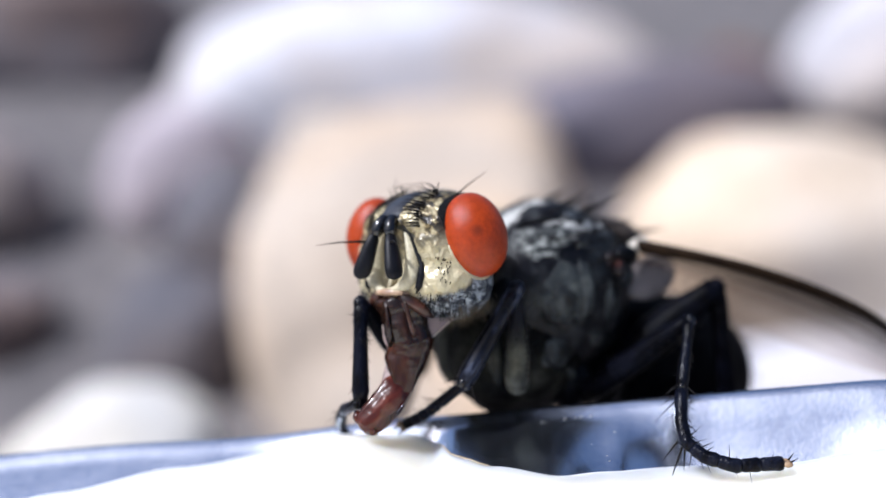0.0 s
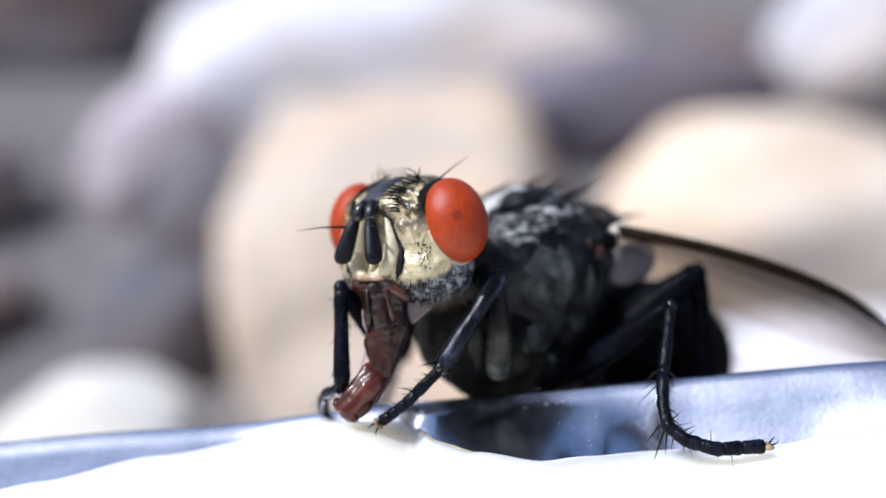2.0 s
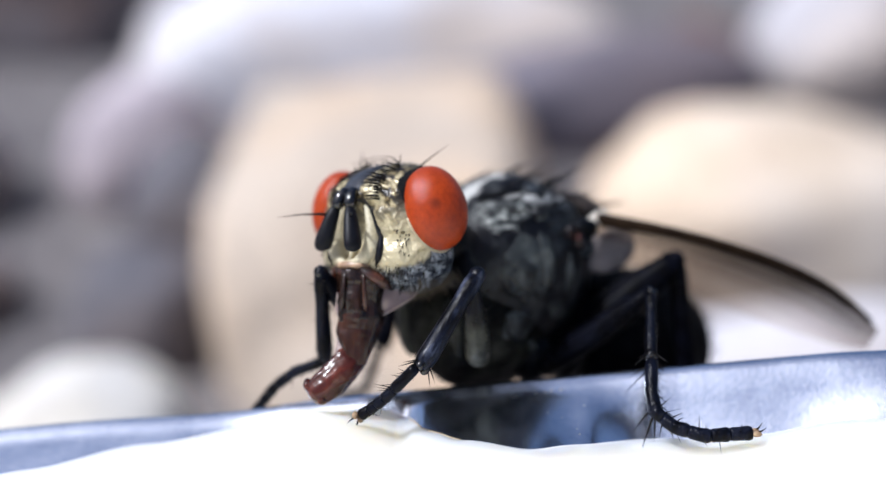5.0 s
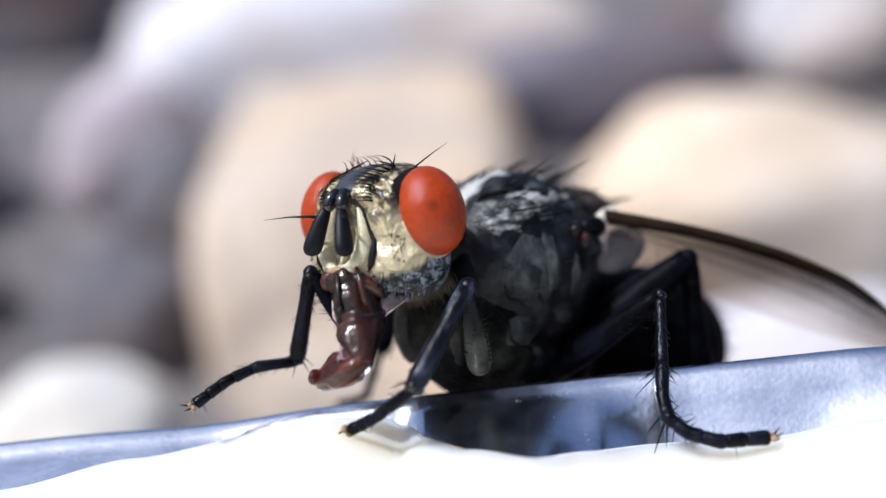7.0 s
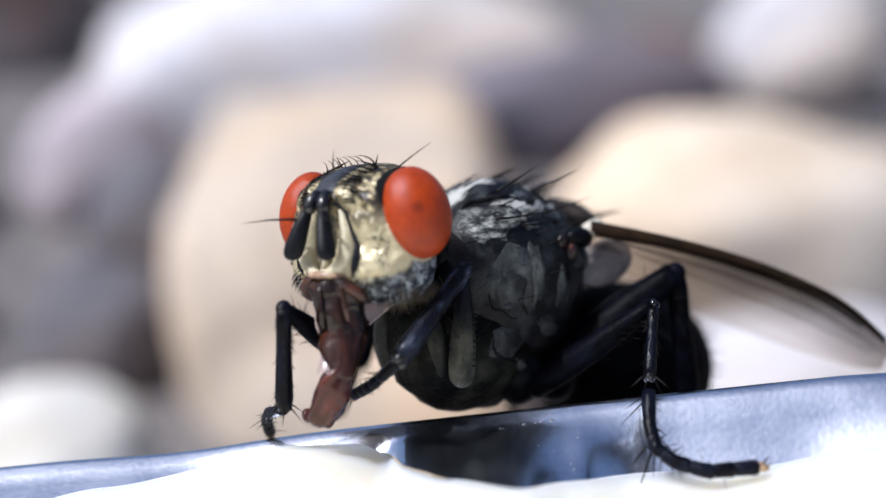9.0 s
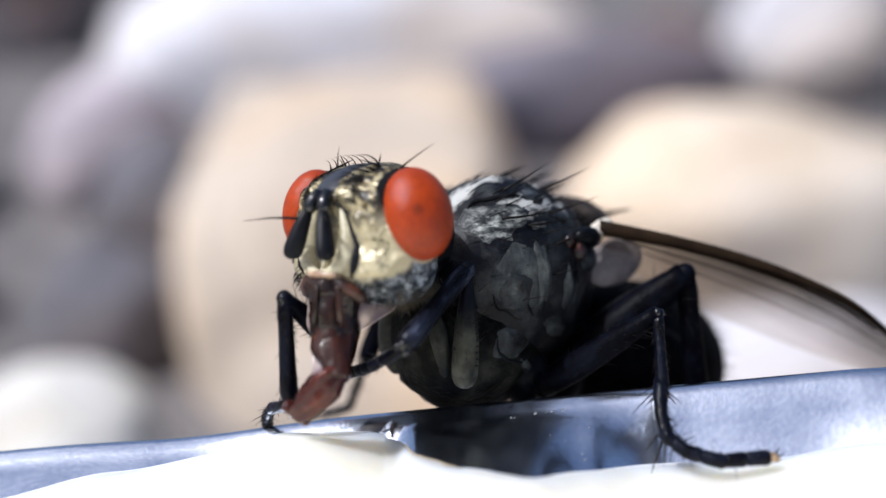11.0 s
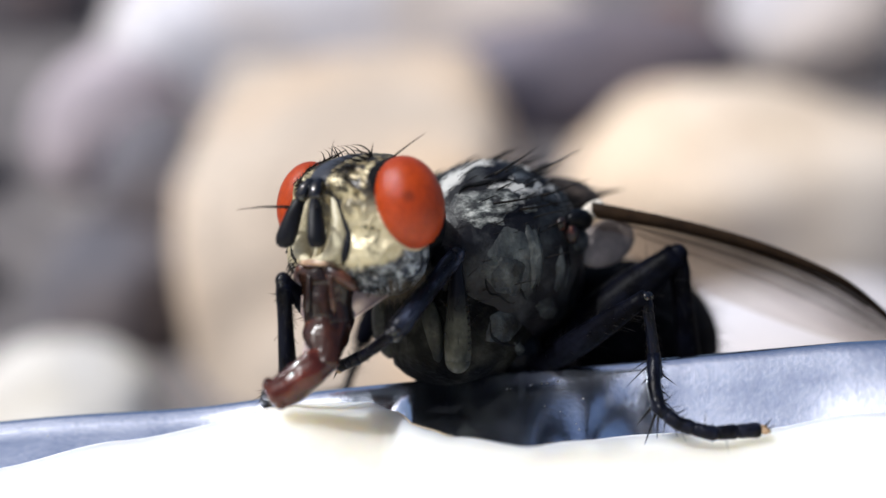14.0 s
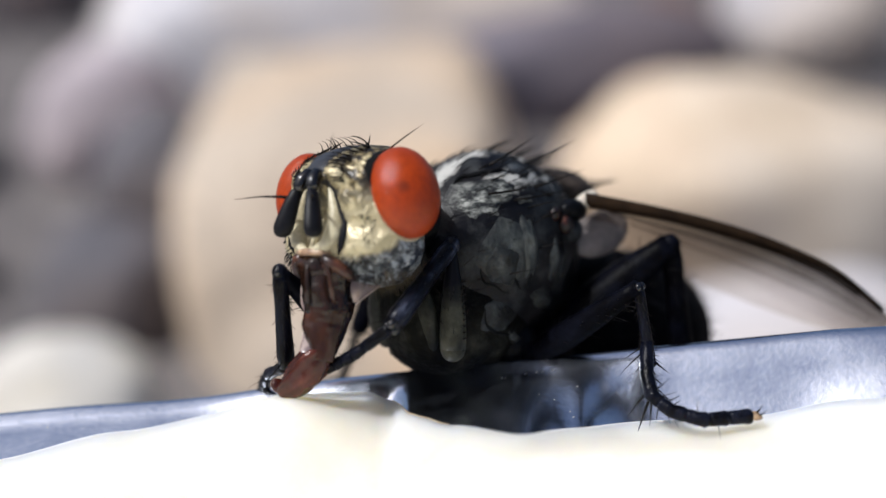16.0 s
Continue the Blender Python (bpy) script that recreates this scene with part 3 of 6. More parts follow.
for a in cang:
    lo, hi = 0.0, 5.0
    for k in range(30):
        mid = (lo + hi) / 2
        if 0.9 * wall_fall(a, mid) + 0.44 * mid < drop(a) * 0.867:
            lo = mid
        else:
            hi = mid
    meeting[a] = lo, wall_fall(a, lo)
rings, crest = [], ({}, {})
for q in steps:
    row = []
    for a in cang:
        reach, d = meeting[a]
        f = min(max(q, 0) / 7.0, 1.0)
        f = f * f * (3 - 2 * f)
        s = R_DISH * radians(a)
        h = -d * (1 - f) - 0.45 * f + 0.05 * min(max(q, 0), 1.0) ** 0.5 + 0.02 * noise.noise(Vector((s / 1.6, q / 1.6, 0)))
        h += (0.82 - h) * math.exp(-((s + 2.0) / (1.28 if s < -2.0 else 1.65)) ** 2 - ((q + reach - 2.2) / (0.95 if q + reach > 2.2 else 1.5)) ** 2)
        far = q + reach
        w = steps_between(((-1.0, 0), (2.4, 1)), s) * math.exp(-((far - 6.4) / 2.3) ** 2) * min(max(q, 0) / 0.8, 1)
        h += w * (0.49 * far - 0.963 * drop(a) + 0.12 - h)
        if q < 0:
            h = -d + q * 1.5
        row.append(dish_vert(bm, a, R_DISH - 0.26 - reach - q, h))
        side = 0 if 0.2 < s < 1.6 and 0 < far < 2.6 else 1 if 2.7 < s < 6.5 and far > 3.6 else None
        if side is not None and (a not in crest[side] or h - 0.49 * far > crest[side][a][0]):
            crest[side][a] = h - 0.49 * far, row[-1].co.copy()
    rings.append(row)
for r0, r1 in zip(rings, rings[1:]):
    for k in range(len(cang)):
        k2 = (k + 1) % len(cang)
        bm.faces.new((r0[k], r0[k2], r1[k2], r1[k]))
bm.faces.new(rings[-1])
cream = part("cream", bm, CREAM, None, "", DISH_M)
for side in crest:
    bm = bmesh.new()
    line = [side[a][1] + Vector((0, -0.02, 0.0)) for a in sorted(side)]
    tube(bm, line, [(0.014 + 0.022 * abs(noise.noise(p * 2.2))) * math.sin(math.pi * (k + 0.5) / len(line)) ** 0.4 for k, p in enumerate(line)], 8)
    part("dried_edge", bm, CRUST, cream, "dried yellow-brown edge of the cream")
tagged(cream, "thick off-white cream with a raised lump, filling the steel dish", "cream")

# ---- the fly ----
fly = tagged(new("fly"), "grey and black fly with red eyes feeding on cream", "fly")

# thorax
def lump(name, c, r, turn, material, label=""):
    """A domed plate of the body."""
    bm = bmesh.new()
    for v in ball(bm, c, r, turn, 32, 22):
        v.co += (v.co - Vector(c)) * 0.06 * noise.noise(v.co * 1.8)
    return part(name, bm, material, fly, label)


bm = bmesh.new()
for v in ball(bm, (0.5, 0, 0.0), (2.45, 1.85, 2.2), (0, 0, 0), 56, 36):
    d = v.co - Vector((0.5, 0, 0))
    if d.z > 0 and -0.55 < d.x < -0.35:
        v.co -= d * 0.03
    v.co += d * 0.025 * noise.noise(v.co * 0.9)
thorax = part("thorax", bm, THORAX, fly, "black thorax with pale grey stripes")
lump("sternum", (1.25, 0.05, -1.30), (1.95, 1.45, 1.65), (0, 12, 0), BELLY)
lump("scutellum", (-1.75, 0.0, 1.35), (0.85, 0.95, 0.55), (0, -14, 0), SCUTELLUM, "brown-grey hairy shield at the back of the thorax")
BODY = Matrix.LocRotScale(Vector((0.5, 0, 0)), None, Vector((2.45, 1.85, 2.2)))
BREAST = Matrix.LocRotScale(Vector((1.25, 0.05, -1.30)), Euler((0, radians(12), 0)), Vector((1.95, 1.45, 1.65)))


def plate(name, c, a, b, turn, lift, material, label="", on=BODY, soft=4):
    """A low domed plate that lies on the rounded body round c: a wide, b high, with an uneven outline."""
    inv = on.inverted()
    lift *= 0.85

    def onto(p):
        d = (inv @ p).normalized()
        n = Vector((inv.transposed().to_3x3() @ d)).normalized()
        return on @ d, n
    c, n = onto(Vector(c))
    u = Vector((0, 0, 1)).cross(n).normalized()
    v = n.cross(u)
    ct, st = math.cos(radians(turn)), math.sin(radians(turn))
    u, v = u * ct + v * st, v * ct - u * st
    bm = bmesh.new()
    edge = bm.verts.layers.float.new("edge")
    rings = []
    for i in range(1, 11):
        r = i / 10
        row = []
        for k in range(36):
            t = 2 * math.pi * k / 36
            w = 1 + 0.45 * noise.noise(Vector((math.cos(t) * 1.7 + c.x * 3, math.sin(t) * 1.4, c.z * 3)))
            p, m = onto(c + (u * a * math.cos(t) + v * b * math.sin(t)) * r * w)
            row.append(bm.verts.new(p + m * (lift * (1 - r ** soft) - 0.05 * r ** soft + 0.018 * noise.noise(p * 4))))
            row[-1][edge] = r
        rings.append(row)
    top, m = onto(c)
    mid = bm.verts.new(top + m * lift)
    for k in range(36):
        bm.faces.new((mid, rings[0][k], rings[0][(k + 1) % 36]))
        for r0, r1 in zip(rings, rings[1:]):
            bm.faces.new((r0[k], r1[k], r1[(k + 1) % 36], r0[(k + 1) % 36]))
    return part(name, bm, material, fly, label)


def seam(c, a, b, turn, t0, t1, r, on=BODY):
    """A dark groove that runs along part of an oval on the body."""
    inv = on.inverted()
    n = (inv.transposed().to_3x3() @ (inv @ Vector(c)).normalized()).normalized()
    u = Vector((0, 0, 1)).cross(n).normalized()
    v = n.cross(u)
    pts = []
    for k in range(25):
        t = radians(t0 + (t1 - t0) * k / 24)
        x, y = a * math.cos(t), b * math.sin(t)
        ct, st = math.cos(radians(turn)), math.sin(radians(turn))
        p = Vector(c) + u * (x * ct - y * st) + v * (x * st + y * ct)
        p += (u * noise.noise(p * 2.3) + v * noise.noise(p * 2.7 + Vector((5, 1, 2)))) * 0.16
        pts.append(on @ ((inv @ p).normalized() * 0.998))
    bm = bmesh.new()
    tube(bm, pts, [r * (0.15 + 0.85 * math.sin(math.pi * k / 24)) * (1 + 0.6 * noise.noise(pts[k] * 3.1)) for k in range(25)], 8)
    return part("seam", bm, GROOVE, fly)


plate("shoulder_lobe", (1.95, 1.12, 1.04), 0.78, 0.74, 30, 0.05, SILVER, "silvery peppered shoulder lobe")
plate("shoulder_patch", (1.42, 1.24, 1.28), 0.52, 0.38, 30, 0.05, SILVER, "silvery patch behind the shoulder")
plate("shoulder_patch", (0.95, 1.46, 1.10), 0.36, 0.13, 15, 0.04, SILVER)
plate("back_patch", (0.72, 1.00, 1.75), 0.42, 0.30, 20, 0.03, BLUE_DUST, "blue-grey dusted patch on the back")
plate("back_patch", (0.15, 1.35, 1.42), 0.50, 0.22, 10, 0.03, BLUE_DUST)
plate("back_patch", (-0.60, 1.10, 1.52), 0.50, 0.30, 0, 0.03, BLUE_DUST)
seam((1.62, 1.00, 1.44), 0.70, 0.34, 14, 20, 175, 0.060)
plate("side_plate", (1.50, 1.66, 0.12), 0.80, 0.90, 0, 0.06, FLANK_PALE, "olive grey plate on the flank")
plate("side_band", (0.98, 1.78, 0.15), 0.26, 0.80, 4, 0.10, FLANK_PALE, "pale olive band at the edge of the plate")
plate("side_plate", (1.58, 1.64, -0.15), 0.42, 0.50, 5, 0.11, GREY_FLANK)
seam((1.52, 1.66, -0.05), 0.62, 0.76, 0, 200, 290, 0.030)
seam((1.12, 1.75, 0.10), 0.30, 0.86, 4, 110, 260, 0.036)
seam((0.72, 1.80, 0.05), 0.26, 0.85, 0, 100, 260, 0.048)
plate("side_plate", (0.22, 1.84, -0.12), 0.20, 0.52, -6, 0.08, FLANK_PALE)
seam((0.10, 1.84, -0.12), 0.26, 0.60, -6, -90, 90, 0.036)
plate("side_plate", (-0.12, 1.82, -0.25), 0.14, 0.42, -6, 0.05, GREY_FLANK)
plate("side_plate", (0.35, 1.65, -0.95), 0.55, 0.24, -25, 0.06, GREY_FLANK)
plate("side_plate", (-0.65, 1.62, -0.55), 0.42, 0.60, 0, 0.06, BLACK)
plate("side_plate", (1.30, 1.46, -1.25), 0.72, 0.55, 0, 0.05, GREY_FLANK, "olive grey lower plate on the flank", BREAST, 2)
seam((1.30, 1.46, -1.25), 0.60, 0.50, -10, 180, 340, 0.042, BREAST)
plate("side_band", (0.80, 1.34, -1.85), 0.46, 0.14, -30, 0.06, GREY_FLANK, "", BREAST)
plate("side_plate", (2.55, 0.80, -0.10), 0.30, 0.60, 0, 0.08, BLACK)
lump("wing_joint", (0.12, 1.70, 0.88), (0.13, 0.09, 0.15), (0, 0, 0), RUST, "rust-red wing joint")
lump("wing_joint", (-0.20, 1.74, 0.66), (0.19, 0.13, 0.22), (0, 0, 0), RUST)
lump("wing_joint", (-0.45, 1.70, 0.98), (0.40, 0.22, 0.24), (0, 0, 0), BLACK)
lump("wing_joint", (-0.52, 1.68, 0.52), (0.24, 0.16, 0.30), (0, 0, 0), BLUE_DUST)
lump("calypter", (-0.86, 1.66, 1.18), (0.42, 0.22, 0.17), (15, 32, 0), CALYPTER, "pale lobe at the wing base")
lump("calypter", (-1.50, 1.60, 0.46), (0.74, 0.14, 0.50), (15, 30, -20), GREY_FLAP, "pale grey flap under the wing")
lump("neck", (2.55, 0.0, 0.45), (0.85, 0.8, 0.85), (0, 0, 0), BLACK)

# abdomen
ABDOMEN = mottled("dark_abdomen", [(0.42, (0.002, 0.002, 0.003)), (0.6, (0.007, 0.007, 0.009)), (0.78, (0.025, 0.025, 0.026))], 600, rough=0.6, bump=0.4, spec=0.03)
bm = bmesh.new()
for v in ball(bm, (0, 0, 0), (2.7, 2.0, 1.95), (0, 0, 0), 44, 40):
    s = (v.co.x % 1.15) / 1.15
    v.co *= 1 - 0.035 * max(0, 1 - s * 5)
abdomen = part("abdomen", bm, ABDOMEN, fly, "black abdomen with faint grey checks", mm(-3.85, 0.5, -1.95, 0, -10, 0))
rnd = random.Random(21)
bm = bmesh.new()
for k in range(700):
    d = Vector((rnd.gauss(0, 1), rnd.gauss(0, 1), rnd.gauss(0, 1))).normalized()
    p = Vector((d.x * 2.68, d.y * 1.98, d.z * 1.93))
    bristle(bm, p, d + Vector((-0.9, 0, 0.1)), rnd.uniform(0.2, 0.5), (-0.2, 0, -0.1), 0.012, 3)
part("hairs", bm, HAIR, abdomen, "short black hairs on the abdomen")

# wings
def wing(side):
    bm = bmesh.new()
    rows = []
    for i in range(25):
        s = i / 24
        x = -7.7 * s
        front = 0.12 + 0.75 * math.sin(min(s * 1.25, 1.0) * math.pi / 2) * (1 - max(0, s - 0.72) ** 1.6 * 4.5)
        back = -(0.22 + 1.12 * math.sin(math.pi * min(s * 1.02, 1.0) ** 0.95) ** 0.7)
        if s > 0.97:
            back *= 0.4
        rows.append([bm.verts.new((x, side * (front + (back - front) * k / 8), 0.06 * math.sin(k * 1.9) + 0.5 * math.sin(math.pi * 0.85 * s) - 0.04 * k * s)) for k in range(9)])
    for r0, r1 in zip(rows, rows[1:]):
        for a, b, c, d in zip(r0, r0[1:], r1[1:], r1):
            bm.faces.new((a, b, c, d))
    lines = [[rows[i][k].co.copy() for i in range(a, b)] for k, a, b in ((0, 0, 24), (1, 0, 22), (2, 2, 24), (4, 4, 24))]
    m = mm(-0.8, side * 1.65, 1.15, side * 36, -20.5, side * -35)
    ob = part("wing", bm, WING, fly, "clear smoky wing with dark veins", m)
    for k, l in enumerate(lines):
        bm = bmesh.new()
        r = (0.17, 0.07, 0.022, 0.016)[k]
        tube(bm, l, [r * (1 - 0.6 * j / len(l)) for j in range(len(l))], 6)
        part("vein", bm, VEIN, ob)
    return ob


wing(1)
wing(-1)


# legs: each piece runs along its own z from its upper joint
def femur(name, length, r, material=DULL_LEG, teeth=False):
    bm = bmesh.new()
    n = 9
    tube(bm, [(0.05 * math.sin(math.pi * k / n), 0, length * k / n) for k in range(n + 1)], [r * (0.55 + 0.45 * math.sin(math.pi * min(1, 0.25 + 0.8 * k / n))) for k in range(n + 1)], 14)
    ball(bm, (0, 0, 0.02), (r * 0.86, r * 0.86, r * 1.0), (0, 0, 0), 14, 10)
    if teeth:
        for v in bm.verts:
            k = min(max(v.co.z / length, 0), 1)
            v.co.x *= 1.05 - 0.45 * k
            v.co.y *= 1.05 - 0.45 * k
    ob = part(name, bm, material, fly)
    bm = bmesh.new()
    rnd = random.Random(len(name))
    if teeth:
        for k in range(10):
            bristle(bm, (r * 0.62, r * 0.62, length * (0.10 + 0.06 * k)), (0.4, 0.9, 0.2), 0.11, r=0.026)
    for k in range(46):
        a = rnd.uniform(0, 6.28)
        bristle(bm, (r * 0.8 * math.cos(a), r * 0.8 * math.sin(a), length * rnd.uniform(0.1, 0.95)), (math.cos(a), math.sin(a), 0.9), rnd.uniform(0.15, 0.35), r=0.012, n=4)
    part("leg_hairs", bm, HAIR, ob)
    return ob


def tibia(name, length, r=0.19, material=LEG):
    bm = bmesh.new()
    n = 8
    tube(bm, [(0, 0, length * k / n) for k in range(n + 1)], [r * (0.85, 1.0, 0.95, 0.95, 1.0, 1.05, 1.1, 1.15, 0.9)[k] for k in range(n + 1)], 12)
    ball(bm, (0, 0, 0.02), (r * 0.97, r * 0.97, r * 1.05), (0, 0, 0), 12, 8)
    ob = part(name, bm, material, fly)
    bm = bmesh.new()
    rnd = random.Random(len(name) + 5)
    for k in range(60):
        a = rnd.uniform(0, 6.28)
        bristle(bm, (r * 0.85 * math.cos(a), r * 0.85 * math.sin(a), length * rnd.uniform(0.05, 0.97)), (math.cos(a), math.sin(a), 1.3), rnd.uniform(0.10, 0.22), r=0.010, n=4)
    for k in range(6):
        a = k * 1.05
        bristle(bm, (r * 0.9 * math.cos(a), r * 0.9 * math.sin(a), length * 0.96), (math.cos(a), math.sin(a), 0.9), 0.38, r=0.018)
    part("leg_hairs", bm, HAIR, ob)
    return ob


def tarsus(name, pts, r=0.125):
    """Five short joints, two claws and two pale pads, along pts."""
    pts = [Vector(p) for p in pts]
    total = sum((b - a).length for a, b in zip(pts, pts[1:]))

    def along(s):
        s *= total
        for a, b in zip(pts, pts[1:]):
            l = (b - a).length
            if s <= l:
                return a + (b - a) * (s / l)
            s -= l
        return pts[-1].copy()
    cuts, joints = (0, 0.42, 0.60, 0.74, 0.86, 1.0), []
    for a, c in zip(cuts, cuts[1:]):
        bm = bmesh.new()
        tube(bm, [along(a + (c - a) * f) for f in (0, 0.15, 0.5, 0.85, 1.0)], [r * 0.85, r * 0.95, r * 0.95, r * 1.04, r * 0.9], 12)
        joints.append(part(name if not joints else "tarsal_joint", bm, LEG, joints[0] if joints else fly))
    ob = joints[0]
    tip = pts[-1]
    d = (pts[-1] - pts[-2]).normalized()
    s = d.cross(Vector((0.2, 0.1, 1))).normalized()
    for k in (-1, 1):
        bm = bmesh.new()
        bristle(bm, tip, d + s * 0.5 * k, 0.3, s.cross(d) * 0.5, r=0.035)
        part("claw", bm, HAIR, ob)
        bm = bmesh.new()
        ball(bm, tip + s * 0.08 * k + d * 0.08, (0.12, 0.08, 0.06), (0, 0, 0), 10, 6)
        part("pad", bm, PAD, ob, "brown foot pad")
    rnd = random.Random(len(name) + 9)
    bm = bmesh.new()
    for k in range(60):
        f = rnd.uniform(0.03, 0.95)
        w = Vector((rnd.uniform(-1, 1), rnd.uniform(-1, 1), rnd.uniform(-1, 1))) + d * 0.8
        bristle(bm, along(f), w, rnd.uniform(0.15, 0.30) if k % 4 else rnd.uniform(0.35, 0.55), r=0.014, n=4)
    part("leg_hairs", bm, HAIR, ob)
    return ob


left_fore_femur = femur("fore_femur", 2.15, 0.29, OLIVE_LEG, True)
left_fore_tibia = tibia("fore_tibia", 2.4, 0.19, DUST_SHEEN_LEG)
left_fore_tarsus = tarsus("fore_tarsus", [(0, 0, 0), (0.02, 0, 1.0), (0, 0.05, 1.4), (0, 0.1, 1.65)])
right_fore_femur = femur("fore_femur", 1.95, 0.25)
right_fore_tibia = tibia("fore_tibia", 2.15, 0.165)
right_fore_tarsus = tarsus("fore_tarsus", [(0, 0, 0), (0, 0.22, 0.8), (0, 0.2, 1.5), (0, 0, 2.3)])
mid_femur = femur("middle_femur", 3.084, 0.30)
mid_tibia = tibia("middle_tibia", 1.664, 0.115)
mid_tarsus = tarsus("middle_tarsus", [(-0.419, 1.255, 0.949), (-0.495, 0.780, 0.460), (-0.465, 0.376, 0.187), (-0.138, 0.104, -0.005), (0.446, -0.135, -0.093), (1.419, -0.118, -0.039)], 0.15)
top, low, heel = Vector((-0.419, 1.255, 0.949)), Vector((-0.465, 0.376, 0.187)), Vector((-0.138, 0.104, -0.005))
for f, way, l, r in ((0.05, (-0.9, 0, -0.55), 0.55, 0.020), (0.12, (-0.9, -0.1, -0.8), 0.75, 0.022), (0.30, (-0.8, 0, -0.9), 0.42, 0.018), (0.20, (0.6, 0, -0.8), 0.30, 0.018), (0.45, (0.7, 0, -0.8), 0.34, 0.018), (0.62, (0.8, 0.1, -0.6), 0.40, 0.020), (0.85, (-0.75, -0.1, -0.9), 0.70, 0.034), (0.95, (-0.35, -0.2, -1.0), 0.80, 0.040), (0.99, (-0.05, -0.3, -0.9), 0.55, 0.034), (0.80, (0.8, 0, -0.55), 0.45, 0.022), (0.92, (0.9, 0, -0.35), 0.50, 0.022)):
    bm = bmesh.new()
    bristle(bm, top + (low - top) * f, way, l, (0, 0, -0.12), r)
    part("spine", bm, HAIR, mid_tarsus)
for f, way, l in ((0.4, (-0.2, -0.4, -0.9), 0.38), (0.7, (0.3, -0.3, -0.8), 0.34), (0.9, (0.7, 0.1, 0.6), 0.32), (0.6, (0.8, 0.1, 0.5), 0.40)):
    bm = bmesh.new()
    bristle(bm, low + (heel - low) * f, way, l, (0, 0, -0.12), 0.022)
    part("spine", bm, HAIR, mid_tarsus)


for leg, spots in ((left_fore_tibia, ((0.0, 0.15), (2.36, 0.17))), (mid_tibia, ((0.0, 0.125), (1.62, 0.12))), (right_fore_tibia, ((0.0, 0.14),))):
    for z, r in spots:
        bm = bmesh.new()
        for k in range(3):
            a = 2.1 * k + 0.4
            ball(bm, (0.55 * r * math.cos(a), 0.55 * r * math.sin(a), z), (r * 0.62, r * 0.62, r * 0.75), (0, 0, 0), 14, 10)
        part("joint", bm, GLOSS, leg, "glossy black leg joint")


def still_leg(joints, name):
    a, b, c = (Vector(j) for j in joints[:3])
    for kind, p, q in (("femur", a, b), ("tibia", b, c)):
        ob = femur(name + "_femur", (q - p).length, 0.50) if kind == "femur" else tibia(name + "_tibia", (q - p).length, 0.24, DULL_LEG)
        ob.matrix_basis = Matrix.Translation(p * MM) @ (q - p).to_track_quat("Z", "Y").to_matrix().to_4x4()
    tarsus(name + "_tarsus", [c, *joints[3:]], 0.11)


still_leg([(-1.0, 1.5, -1.5), (-2.2, 3.06, 0.35), (-3.2, 2.95, -2.5), (-3.9, 3.0, -3.9), (-4.6, 3.2, -4.2)], "hind")
still_leg([(-1.0, -1.5, -1.5), (-2.4, -3.0, 0.2), (-3.4, -3.1, -2.5), (-4.1, -3.2, -3.9), (-4.8, -3.4, -4.2)], "hind")
still_leg([(0.6, -1.3, -1.9), (0.9, -3.2, -0.6), (1.1, -3.7, -2.4), (1.2, -4.1, -3.6), (1.4, -4.9, -3.9)], "middle")

# coxae
lump("fore_coxa", (2.76, 0.70, -1.46), (0.19, 0.32, 0.72), (0, 12, 0), OLIVE, "olive grey base of the fore leg")
lump("fore_coxa", (2.80, -0.72, -1.50), (0.27, 0.36, 0.75), (0, 12, 0), OLIVE, "olive grey base of the fore leg")
for x, y in ((0.45, 1.0), (-0.8, 1.0), (0.45, -1.0), (-0.8, -1.0)):
    lump("coxa", (x, y, -2.1), (0.55, 0.5, 0.65), (0, 0, 0), BLACK)

# bristles on the thorax
rnd = random.Random(4)
bm = bmesh.new()
for k in range(300):
    x, y = rnd.uniform(-1.7, 2.3), rnd.uniform(-1.7, 1.75)
    q = 1 - ((x - 0.5) / 2.45) ** 2 - (y / 1.85) ** 2
    if q < 0.05:
        continue
    z = 2.2 * math.sqrt(q)
    big = k % 6 == 0
    bristle(bm, (x, y, z - 0.03), (-0.8 + x * 0.12, y * 0.35, 0.6), rnd.uniform(0.45, 0.75) if big else rnd.uniform(0.2, 0.4), (-0.35, 0, -0.12), 0.024 if big else 0.012, 4)
for k in range(14):
    a = -1.2 + 2.4 * k / 13
    bristle(bm, (-1.8 - 0.72 * math.cos(a), 0.9 * math.sin(a), 1.5), (-0.8, math.sin(a) * 0.5, 0.5), rnd.uniform(0.5, 0.85), (-0.2, 0, -0.15), 0.026)
for k in range(24):
    x, z = rnd.uniform(-0.2, 2.4), rnd.uniform(-1.8, 1.6)
    q = 1 - ((x - 0.5) / 2.45) ** 2 - (z / 2.2) ** 2
    if q < 0.1:
        continue
    big = k % 9 == 0
    bristle(bm, (x, 1.86 * math.sqrt(q), z), (-0.6, 0.7, 0.4), rnd.uniform(0.5, 0.8) if big else rnd.uniform(0.2, 0.4), (-0.2, 0, -0.1), 0.020 if big else 0.010, 4)
for base, way in (((1.9, 1.42, 1.25), (-1, 0.25, 0.10)), ((1.25, 1.55, 1.15), (-1, 0.30, 0.12)), ((0.6, 1.5, 1.45), (-1, 0.35, 0.3)), ((1.5, 1.0, 1.85), (-0.9, 0.2, 0.5)), ((0.4, 1.1, 1.95), (-0.9, 0.3, 0.4))):
    bristle(bm, base, way, 1.15, (-0.1, 0, 0.12), 0.032, 6)
